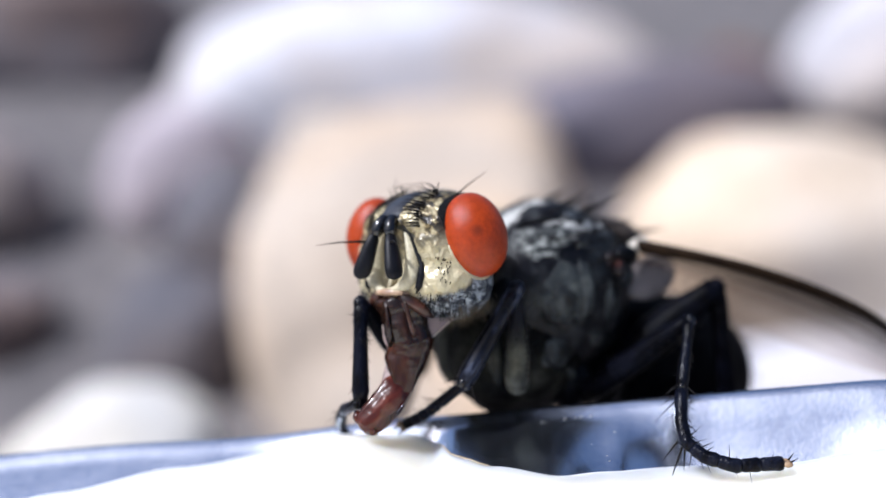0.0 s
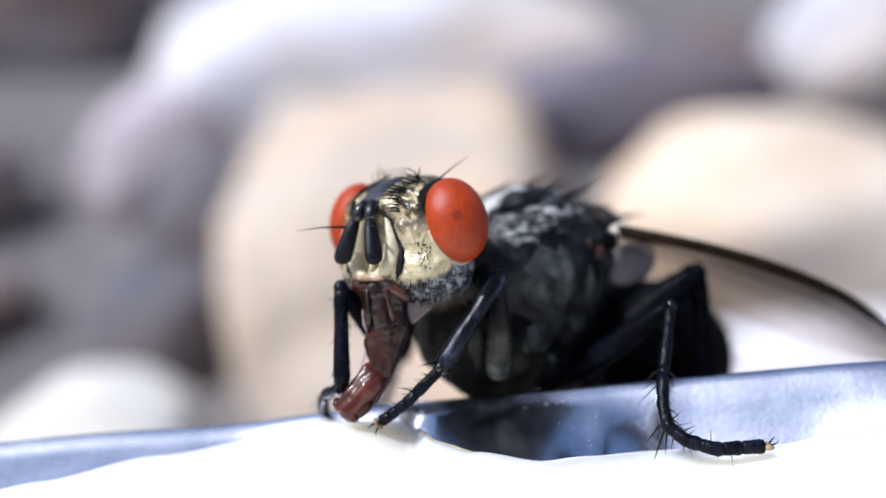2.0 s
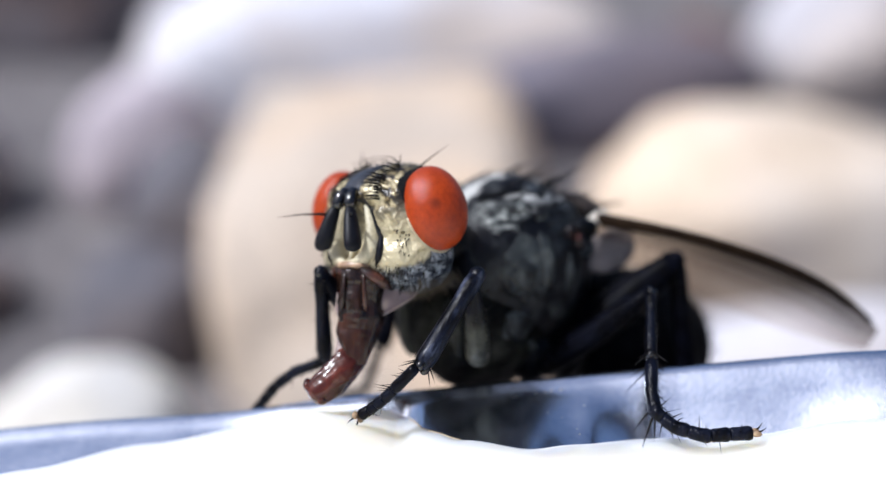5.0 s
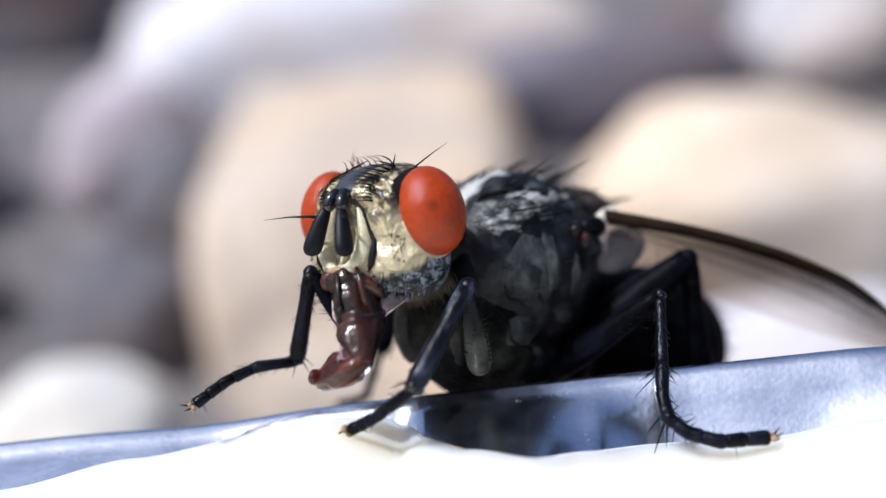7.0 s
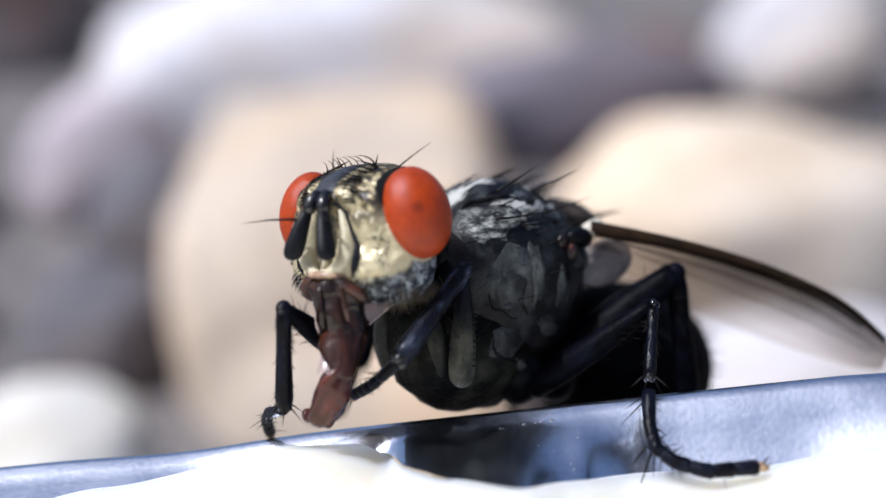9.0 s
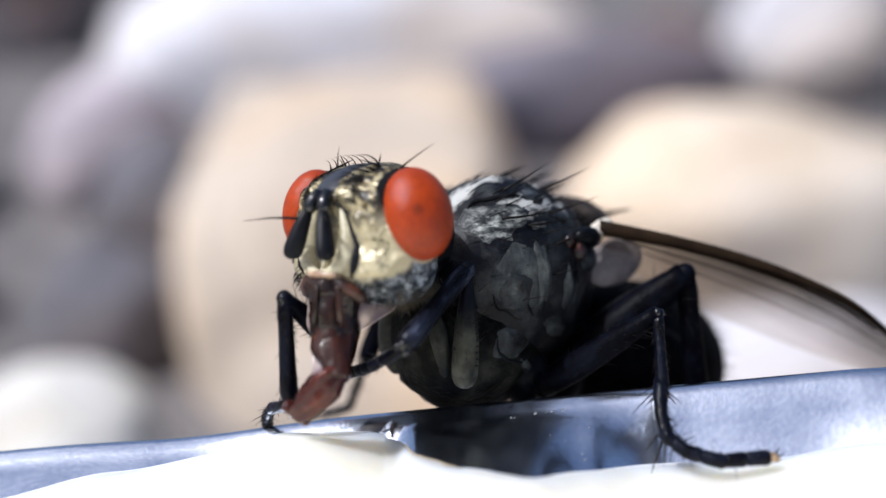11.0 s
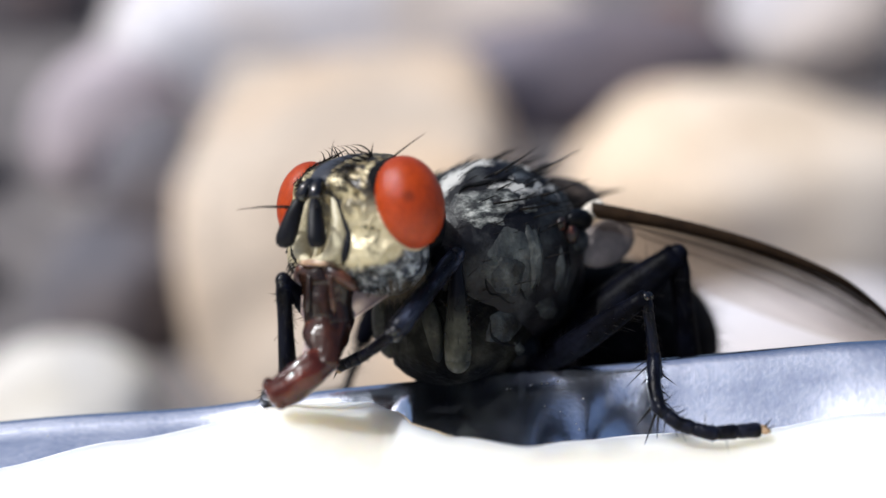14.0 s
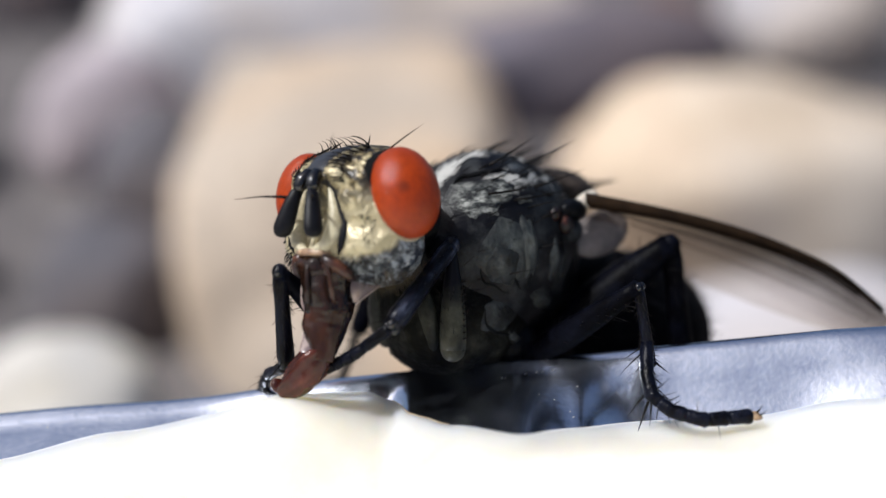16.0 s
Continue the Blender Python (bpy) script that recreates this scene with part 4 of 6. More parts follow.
part("bristles", bm, HAIR, fly, "stiff black bristles on the thorax")

# ---- head ----
# The face is drawn in its own frame, turned a little on the neck.
HC = Vector((1.0, 0.0, 0.35))
TURN = Matrix.Translation(HC * MM) @ pose(0, 0, 0, -3, 0, 5) @ Matrix.Translation(-HC * MM)
MID_X = 0.95
FRONT = ((-1.22, 1.10), (-1.12, 1.62), (-0.95, 1.98), (-0.70, 2.22), (-0.42, 2.36), (-0.15, 2.34), (0.10, 2.26), (0.45, 2.22), (0.80, 2.24), (1.05, 2.30), (1.22, 2.27), (1.36, 2.14), (1.48, 1.94), (1.58, 1.68), (1.66, 1.36), (1.70, 1.02))
WIDTH = ((-1.22, 0.30), (-1.12, 0.86), (-0.95, 1.18), (-0.70, 1.46), (-0.40, 1.60), (0.10, 1.60), (0.60, 1.54), (0.95, 1.46), (1.20, 1.34), (1.40, 1.16), (1.55, 0.92), (1.66, 0.60), (1.70, 0.25))


def between(knots, z):
    """A straight-line reading of knots."""
    if z <= knots[0][0]:
        return knots[0][1]
    for (z0, v0), (z1, v1) in zip(knots, knots[1:]):
        if z <= z1:
            return v0 + (v1 - v0) * (z - z0) / (z1 - z0)
    return knots[-1][1]


def square(z):
    """How flat the face is across: rounder on the crown."""
    return 2.0 + 0.9 * min(1.0, max(0.0, (1.5 - z) / 0.9))


def skin(z, y):
    """A point on the front of the head at that height, y to the fly's left."""
    p = square(z)
    s = min(abs(y) / between(WIDTH, z), 1.0)
    x = MID_X + (between(FRONT, z) - MID_X) * (1 - s ** p) ** (1 / p)
    hollow = max(0.0, 1 - (y / 0.50) ** 2) * max(0.0, 1 - ((z - 0.25) / 0.62) ** 2)
    gold = min(1.0, max(0.0, (abs(y) - 0.30) / 0.2)) * min(1.0, max(0.0, z / 0.4 + 0.3))
    q = Vector((x, y, z))
    x += gold * (0.075 * noise.noise(q * 4.2) + 0.045 * noise.noise(q * 9.0 + Vector((3, 1, 7)))) - 0.20 * hollow ** 0.7
    return Vector((x, y, z))


def face_at(z, y, lift=0.0):
    p = skin(z, y)
    u, v = skin(z, y + 0.02) - skin(z, y - 0.02), skin(z + 0.02, y) - skin(z - 0.02, y)
    return p + u.cross(v).normalized() * lift


def face_part(name, bm, material, label="", parent=None):
    return part(name, bm, material, parent or head, label, TURN if parent is None else None)


def face_patch(name, z0, z1, y0, y1, lift, material, label="", nt=22, ny=10):
    """A thin raised plate on the face from height z0 to z1; y0 and y1 are its edges at the two ends."""
    bm = bmesh.new()
    top, low = [], []
    for i in range(nt + 1):
        f = i / nt
        z = z0 + (z1 - z0) * f
        w = 0.03 * noise.noise(Vector((z * 5, y0[0] * 7, 2)))
        a, c = y0[0] + (y1[0] - y0[0]) * f + w, y0[1] + (y1[1] - y0[1]) * f + w
        edge = math.sin(math.pi * f) ** 0.3
        top.append([bm.verts.new(face_at(z, a + (c - a) * k / ny, lift * edge * math.sin(math.pi * k / ny) ** 0.4)) for k in range(ny + 1)])
        low.append([bm.verts.new(face_at(z, a + (c - a) * k / ny, -0.05)) for k in range(ny + 1)])
    for g in (top, low):
        for r0, r1 in zip(g, g[1:]):
            for a, c, d, e in zip(r0, r0[1:], r1[1:], r1):
                bm.faces.new((a, c, d, e))
    return face_part(name, bm, material, label)


bm = bmesh.new()
for v in ball(bm, (0.72, 0, 0.30), (0.62, 1.48, 1.28), (0, 0, 0), 40, 28):
    v.co += (v.co - HC) * 0.02 * noise.noise(v.co * 3.0)
head = part("head", bm, BLACK, fly, "golden face, peppered grey cheeks and a black nape")
bm = bmesh.new()
rows = []
levels = [-1.22 + 2.92 * (0.5 - 0.5 * math.cos(math.pi * k / 72)) for k in range(73)]
for z in levels:
    row = []
    for k in range(96):
        a = -math.pi + 2 * math.pi * k / 96
        y = between(WIDTH, z) * math.copysign(abs(math.sin(a)) ** (2 / square(z)), math.sin(a))
        if math.cos(a) > 0:
            row.append(bm.verts.new(skin(z, y)))
        else:
            row.append(bm.verts.new((MID_X + 0.5 * math.cos(a), between(WIDTH, z) * math.sin(a), z)))
    rows.append(row)
for r0, r1 in zip(rows, rows[1:]):
    for k in range(96):
        bm.faces.new((r0[k], r0[(k + 1) % 96], r1[(k + 1) % 96], r1[k]))
bm.faces.new(rows[0][::-1])
bm.faces.new(rows[-1])
face_part("face", bm, HEAD, "gold-dusted face with blue-grey peppered cheeks")
EYE_C, EYE_R, EYE_T = Vector((1.25, 1.47, 0.70)), Vector((0.71, 0.62, 0.915)), (14, 4, -9)
for s in (1, -1):
    at = TURN @ mm(EYE_C.x, s * EYE_C.y, EYE_C.z, s * EYE_T[0], EYE_T[1], s * EYE_T[2])
    bm = bmesh.new()
    for v in ball(bm, (0, 0, 0), EYE_R, (0, 0, 0), 72, 48):
        v.co.x -= 0.05 * (1 - (v.co.z / EYE_R.z) ** 2) * (1 if v.co.x > 0 else 0) * max(0.0, -s * v.co.y / EYE_R.y)
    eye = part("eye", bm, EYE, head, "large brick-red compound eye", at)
    bm = bmesh.new()
    pts = [Vector((1.01 * EYE_R.x * 0.985 * math.cos(a), -s * 0.10, 1.01 * EYE_R.z * 0.985 * math.sin(a))) for a in (radians(-110 + 4 * k) for k in range(27))]
    tube(bm, pts, [0.052 * math.sin(math.pi * (k + 1) / 28) ** 0.5 for k in range(27)], 8)
    part("eye_rim", bm, CREAM_FACE, head, "pale rim round the eye", at)
face_patch("brow_stripe", 1.12, 1.69, (-0.27, 0.27), (-0.24, 0.24), 0.035, FRONS, "dark blue-grey stripe between the eyes")
for s in (1, -1):
    face_patch("brow_strip", 0.86, 1.60, (s * 1.20, s * 1.34), (s * 0.80, s * 1.02), 0.015, GROOVE, "black strip along the eye")
    bm = bmesh.new()
    tube(bm, [(2.16, s * 0.27, 0.96), (2.17, s * 0.38, 0.72), (2.17, s * 0.49, 0.42), (2.20, s * 0.555, 0.12), (2.26, s * 0.54, -0.10), (2.36, s * 0.42, -0.27), (2.46, s * 0.22, -0.36), (2.50, 0, -0.38)], [0.02, 0.085, 0.155, 0.22, 0.225, 0.17, 0.10, 0.06], 18, 0.75)
    face_part("facial_ridge", bm, CREAM_FACE, "glossy cream ridge beside the antenna")
    bm = bmesh.new()
    tube(bm, [face_at(z, s * y, 0.0) for z, y in ((0.98, 0.36), (0.75, 0.50), (0.45, 0.64), (0.15, 0.745), (-0.08, 0.78), (-0.28, 0.74), (-0.46, 0.66))], [0.015, 0.03, 0.04, 0.06, 0.085, 0.08, 0.015], 10)
    face_part("facial_seam", bm, ANTENNA, "dark seam outside the ridge")
    bm = bmesh.new()
    tube(bm, [(2.16, s * 0.10, 1.12), (2.34, s * 0.13, 1.12), (2.44, s * 0.16, 1.02), (2.50, s * 0.19, 0.88), (2.53, s * 0.21, 0.78)], [0.08, 0.125, 0.14, 0.14, 0.09], 16)
    ball(bm, (2.40, s * 0.145, 1.09), (0.13, 0.115, 0.10), (0, 20, 0), 16, 10)
    face_part("antenna", bm, GLOSS, "glossy black antenna base")
    bm = bmesh.new()
    tube(bm, [(2.50, s * 0.20, 0.84), (2.55, s * 0.24, 0.76), (2.62, s * 0.32, 0.54), (2.69, s * 0.40, 0.26), (2.73, s * 0.45, 0.10), (2.745, s * 0.47, 0.02), (2.75, s * 0.48, -0.05), (2.75, s * 0.485, -0.09), (2.75, s * 0.485, -0.115)], [0.065, 0.12, 0.16, 0.188, 0.196, 0.188, 0.16, 0.105, 0.022], 18, 0.72)
    face_part("antenna_tip", bm, ANTENNA, "matt black drooping antenna tip")
    bm = bmesh.new()
    tube(bm, [(2.60, s * 0.30, 0.66), (2.78, s * 0.50, 0.69), (3.02, s * 0.78, 0.70), (3.36, s * 1.17, 0.66)], [0.040, 0.032, 0.018, 0.004], 6)
    face_part("arista", bm, HAIR)
bm = bmesh.new()
tube(bm, [(2.20, 0, 1.00), (2.22, 0, 0.7), (2.26, 0, 0.3), (2.30, 0, -0.05), (2.40, 0, -0.34)], [0.03, 0.04, 0.05, 0.06, 0.05], 12)
face_part("facial_keel", bm, CREAM_FACE, "pale keel between the antennae")
bm = bmesh.new()
for v in ball(bm, (2.16, 0, 1.14), (0.16, 0.30, 0.11), (0, 0, 0), 24, 14):
    v.co.z -= 0.35 * v.co.y ** 2
face_part("brow_arch", bm, GLOSS, "glossy black arch over the antennae")
bm = bmesh.new()
tube(bm, [(2.34, 0.50, -0.46), (2.44, 0.34, -0.42), (2.54, 0.12, -0.41), (2.56, 0, -0.41), (2.54, -0.12, -0.41), (2.44, -0.34, -0.42), (2.34, -0.50, -0.46)], [0.03, 0.065, 0.075, 0.08, 0.075, 0.065, 0.03], 14)
face_part("upper_lip", bm, AMBER_LIP, "pale amber lip above the mouth")
for s in (1, -1):
    bm = bmesh.new()
    pts = [(2.42, 0.28, -0.50), (2.40, 0.46, -0.56), (2.30, 0.62, -0.68), (2.16, 0.74, -0.84), (2.00, 0.80, -0.98)]
    for ring in tube(bm, [(x, s * y, z) for x, y, z in pts], [0.07, 0.12, 0.13, 0.11, 0.04], 16):
        for v in ring:
            v.co += Vector((1, s, 0)) * 0.05 * noise.noise(v.co * 5.0)
    face_part("mouth_edge", bm, AMBER, "amber-brown edge of the mouth")
    bm = bmesh.new()
    for v in ball(bm, (2.30, s * 0.34, -0.74), (0.15, 0.13, 0.26), (s * -10, 10, 0), 24, 16):
        v.co += (v.co - Vector((2.30, s * 0.34, -0.74))) * 0.2 * noise.noise(v.co * 4.0)
    face_part("mouth_corner", bm, AMBER, "amber fold at the mouth")
bm = bmesh.new()
rnd = random.Random(8)
for s in (1, -1):
    for k in range(12):
        f = k / 11
        p = face_at(1.62 - 0.66 * f, s * (0.58 + 0.16 * f), 0.01)
        bristle(bm, p, (0.15 + 0.35 * f, -s * 1.0, 0.42 - 0.15 * f), 0.50 - 0.16 * f, (0.06, -s * 0.1, -0.10 - 0.15 * f), 0.026)
        p = face_at(1.60 - 0.50 * f, s * (0.62 + 0.18 * f), 0.0)
        bristle(bm, p, (0.5, -s * 0.6, 0.5), 0.34 - 0.1 * f, (0.25, -s * 0.3, -0.3), 0.014)
    bristle(bm, (1.12, s * 0.82, 1.52), (-0.45, s * 0.62, 0.62), 0.85, (-0.1, 0.1, 0.0), 0.022)
    bristle(bm, (1.25, s * 0.45, 1.62), (0.1, s * 0.35, 0.7), 0.30, (0.1, 0.1, 0.0), 0.024)
    for k in range(7):
        bristle(bm, (0.90 + 0.10 * k, s * (0.12 + 0.09 * k), 1.66 - 0.02 * k), (0.35 - 0.1 * k, s * 0.1, 0.7), 0.48, (0.65, -s * 0.2, -0.45), 0.014)
    for k in range(34):
        f = rnd.random()
        p = face_at(0.30 - 0.55 * f, s * (1.24 + 0.10 * f + rnd.uniform(-0.20, 0.06)), -0.01)
        bristle(bm, p, (0.8, s * 0.4, -0.5), rnd.uniform(0.04, 0.08), (0, 0, -0.2), rnd.uniform(0.010, 0.020), 5)
    for k in range(110):
        z, y = rnd.uniform(-1.08, -0.45), rnd.uniform(0.72, 1.42)
        if y < between(WIDTH, z) - 0.03:
            p = face_at(z, s * y, -0.01)
            bristle(bm, p, (0.6, s * 0.4, -0.8), rnd.uniform(0.08, 0.20), (rnd.uniform(-0.3, 0.3), 0, -0.3), 0.009, 4)
    for k in range(8):
        bristle(bm, face_at(-0.25 - 0.09 * k, s * (0.70 + 0.02 * k), 0.0), (1, s * 0.3, -0.4), 0.20, (0, 0, -0.2), 0.012)
face_part("bristles", bm, HAIR, "black bristles on brow and cheeks")
bm = bmesh.new()
for k in range(1500):
    x, y = rnd.uniform(0.4, 1.75), rnd.uniform(-1.2, 1.35)
    bristle(bm, (x, y, -1.02 + 0.16 * y * y + rnd.uniform(-0.10, 0.15)), (rnd.uniform(-0.5, 0.1), rnd.uniform(-0.1, 0.5), -1), rnd.uniform(0.15, 0.42), (rnd.uniform(-0.3, 0.3), 0, 0), 0.0055, 3)
face_part("beard", bm, FUZZ, "fine brown-gold hairs under the head")


# proboscis: three pieces, each along its own z from its upper joint
def fleshy(name, rings, label, folds, seed, flaps=(), lobes=0.0, hide=MOUTH, feet=(), feelers=()):
    """A soft tapering piece with folds across it."""
    bm = bmesh.new()
    n, pts, rad = 40, [], []
    for k in range(n + 1):
        f = k / n
        z = rings[0][0] + (rings[-1][0] - rings[0][0]) * f
        for (z0, r0), (z1, r1) in zip(rings, rings[1:]):
            if z0 <= z <= z1 + 1e-6:
                r = r0 + (r1 - r0) * (z - z0) / (z1 - z0)
                break
        pts.append((0.03 * math.sin(6 * f + seed), 0.03 * math.cos(5 * f + seed), z))
        rad.append(r * (1 + 0.018 * math.sin(folds * 6.28 * f)))
    for ring in tube(bm, pts, rad, 28, 0.85):
        c = sum((v.co for v in ring), Vector()) / len(ring)
        for v in ring:
            d = v.co - c
            a = math.atan2(d.y, d.x)
            v.co += d * ((0.24 + 0.4 * lobes) * noise.noise(Vector((math.cos(a) * 1.6, math.sin(a) * 1.6, v.co.z * 1.2 + seed))) + 0.16 * noise.noise(Vector((math.cos(a) * 3.5, math.sin(a) * 3.5, v.co.z * 1.5 + seed))) + 0.04 * noise.noise(Vector((math.cos(a) * 2, math.sin(a) * 2, v.co.z * 11 + seed))) - lobes * max(0, math.cos(2 * a)) ** 6 * 0.5)
    for flap in flaps:
        g = [[bm.verts.new((x + 0.05 * math.sin(4 * z), y + 0.06 * math.sin(9 * z + x * 5), z)) for x, y in ((math.copysign(0.18, w), 0.05), (math.copysign(0.40, w) + w * 0.4, 0.10), (math.copysign(0.42, w) + w, 0.02))] for z, w in flap]
        for r0, r1 in zip(g, g[1:]):
            for a, c, d, e in zip(r0, r0[1:], r1[1:], r1):
                bm.faces.new((a, c, d, e)).material_index = 1
        # A thin pale bar along the flap paints its lit rim.
        old = set(bm.faces)
        tube(bm, [r[-1].co.copy() for r in g], [0.008, *[0.020] * (len(g) - 2), 0.008], 6)
        for f in set(bm.faces) - old:
            f.material_index = 2
    for c, r in feet:
        for v in ball(bm, c, r, (0, 0, 0), 20, 12):
            v.co += (v.co - Vector(c)) * 0.3 * noise.noise(v.co * 6.0)
    for x, y, bend in feelers:
        tube(bm, [(x, y * 0.8, -0.02), (x + bend * 0.3, y + 0.08, 0.25), (x + bend * 0.6, y + 0.08, 0.55), (x + bend, y + 0.02, 0.85), (x + bend, y - 0.04, 0.98)], [0.03, 0.04, 0.05, 0.06, 0.02], 12)
    return part(name, bm, [hide, MEMBRANE, LIT_EDGE], head, label)


rostrum = fleshy("rostrum", [(-0.08, 0.36), (0.06, 0.54), (0.25, 0.60), (0.55, 0.53), (0.85, 0.47), (1.15, 0.44)], "dark brown folded base of the proboscis with two club-shaped feelers", 2, 1.0, [[(0.15, 0.10), (0.32, 0.52), (0.50, 0.80), (0.68, 0.68), (0.90, 0.36), (1.1, 0.04)], [(0.3, -0.02), (0.6, -0.12), (0.9, -0.10), (1.1, -0.02)]], 0.0, ROSTRUM, (), ((-0.30, 0.36, -0.10), (0.06, 0.50, 0.05)))
haustellum = fleshy("haustellum", [(-0.20, 0.44), (0.10, 0.46), (0.45, 0.40), (0.75, 0.31), (1.05, 0.24)], "glossy red-brown middle of the proboscis", 2, 2.0, [[(0.0, -0.01), (0.3, -0.06), (0.7, -0.04), (0.95, -0.01)]])
toes = [((-0.15, 0.04, 1.12), (0.18, 0.18, 0.13)), ((0.15, 0.04, 1.12), (0.18, 0.18, 0.13))]
labellum = fleshy("labellum", [(-0.15, 0.20), (0.05, 0.31), (0.25, 0.40), (0.50, 0.41), (0.75, 0.36), (1.00, 0.32), (1.14, 0.28), (1.24, 0.18), (1.28, 0.03)], "wet brown lobes touching the cream", 2, 3.0, (), 0.30, LOBE, toes)


def motions():
    walk(fly, [
        (0, pose(0.002773, 0.025934, 0.035500, 11.00, -14.00, -140.00)),
        (0.5, pose(0.002790, 0.025956, 0.035489, 11.23, -13.91, -140.10)),
        (1, pose(0.002783, 0.025969, 0.035464, 11.26, -14.04, -140.01)),
        (1.5, pose(0.002778, 0.025980, 0.035449, 11.44, -13.97, -140.19)),
        (2, pose(0.002781, 0.025977, 0.035454, 11.40, -14.26, -140.39)),
        (2.5, pose(0.002680, 0.026002, 0.035444, 11.52, -14.14, -140.44)),
        (3, pose(0.002636, 0.026009, 0.035430, 11.66, -13.78, -140.54)),
        (3.5, pose(0.002647, 0.026023, 0.035370, 11.66, -13.65, -140.47)),
        (4, pose(0.002565, 0.026089, 0.035406, 11.60, -14.04, -140.18)),
        (6.5, pose(0.002635, 0.025956, 0.035472, 11.42, -14.06, -141.40)),
        (7, pose(0.002649, 0.025897, 0.035442, 11.36, -13.69, -141.75)),
        (7.5, pose(0.002560, 0.026001, 0.035675, 11.78, -12.72, -140.82)),
        (8, pose(0.002620, 0.025958, 0.035688, 11.88, -12.89, -140.83)),
        (8.5, pose(0.002624, 0.025909, 0.035667, 11.73, -14.62, -141.61)),
        (9, pose(0.002656, 0.025856, 0.035727, 11.75, -15.05, -141.97)),
        (11.5, pose(0.002480, 0.025527, 0.035554, 11.75, -13.82, -143.96)),
        (12, pose(0.002424, 0.025360, 0.035613, 11.90, -13.07, -144.45)),
        (12.5, pose(0.002385, 0.025254, 0.035682, 11.87, -13.24, -144.49)),
        (13, pose(0.002375, 0.025249, 0.035634, 11.80, -13.12, -143.92)),
        (13.5, pose(0.002361, 0.025290, 0.035571, 11.78, -13.22, -143.31)),
        (14, pose(0.002403, 0.025259, 0.035538, 11.67, -13.10, -143.15)),
        (14.5, pose(0.002404, 0.025247, 0.035553, 11.54, -13.34, -143.17)),
        (15, pose(0.002391, 0.025254, 0.035539, 11.54, -13.15, -143.09)),
        (15.5, pose(0.002410, 0.025258, 0.035523, 11.54, -13.21, -143.08)),
        (16, pose(0.002408, 0.025255, 0.035545, 11.40, -13.38, -143.07)),
    ])
    walk(head, [
        (0, pose(0.002974, -0.000158, 0.000590, 5.92, 6.62, 2.77)),
        (0.5, pose(0.002929, -0.000129, 0.000583, 6.04, 6.08, 1.49)),
        (1, pose(0.002919, -0.000130, 0.000585, 5.85, 6.42, 1.06)),
        (1.5, pose(0.002927, -0.000126, 0.000593, 6.01, 6.28, 1.30)),
        (2, pose(0.002925, -0.000127, 0.000591, 5.65, 6.47, 1.20)),
        (2.5, pose(0.002883, -0.000109, 0.000584, 5.66, 6.36, 0.14)),
        (3, pose(0.002907, -0.000126, 0.000591, 5.45, 6.31, 0.75)),
        (3.5, pose(0.002907, -0.000126, 0.000566, 5.72, 5.77, 0.73)),
        (4, pose(0.002846, -0.000110, 0.000589, 5.24, 6.32, -0.74)),
        (6.5, pose(0.002959, -0.000126, 0.000544, 5.53, 5.47, 0.87)),
        (7, pose(0.002960, -0.000113, 0.000532, 5.31, 4.86, 1.24)),
        (7.5, pose(0.002913, -0.000089, 0.000567, 6.46, 6.43, 1.18)),
        (8, pose(0.003017, -0.000101, 0.000607, 5.73, 6.63, 3.33)),
        (8.5, pose(0.002956, -0.000103, 0.000640, 5.15, 7.14, 1.90)),
        (9, pose(0.002948, -0.000109, 0.000643, 4.75, 7.54, 1.68)),
        (11.5, pose(0.003023, -0.000106, 0.000571, 4.51, 6.06, 1.52)),
        (12, pose(0.003047, -0.000071, 0.000536, 5.60, 5.17, 2.64)),
        (12.5, pose(0.003045, -0.000059, 0.000533, 5.98, 4.96, 2.51)),
        (13, pose(0.002995, -0.000053, 0.000531, 5.90, 4.74, 1.35)),
        (13.5, pose(0.002955, -0.000054, 0.000520, 6.13, 4.50, 0.87)),
        (14, pose(0.002975, -0.000064, 0.000486, 6.52, 3.90, 0.76)),
        (14.5, pose(0.002952, -0.000060, 0.000466, 6.55, 3.29, 0.13)),
        (15, pose(0.002917, -0.000052, 0.000463, 6.40, 3.33, -0.71)),
        (15.5, pose(0.002907, -0.000048, 0.000443, 6.49, 3.01, -1.00)),
        (16, pose(0.002932, -0.000055, 0.000454, 6.82, 3.11, -0.53)),
    ])
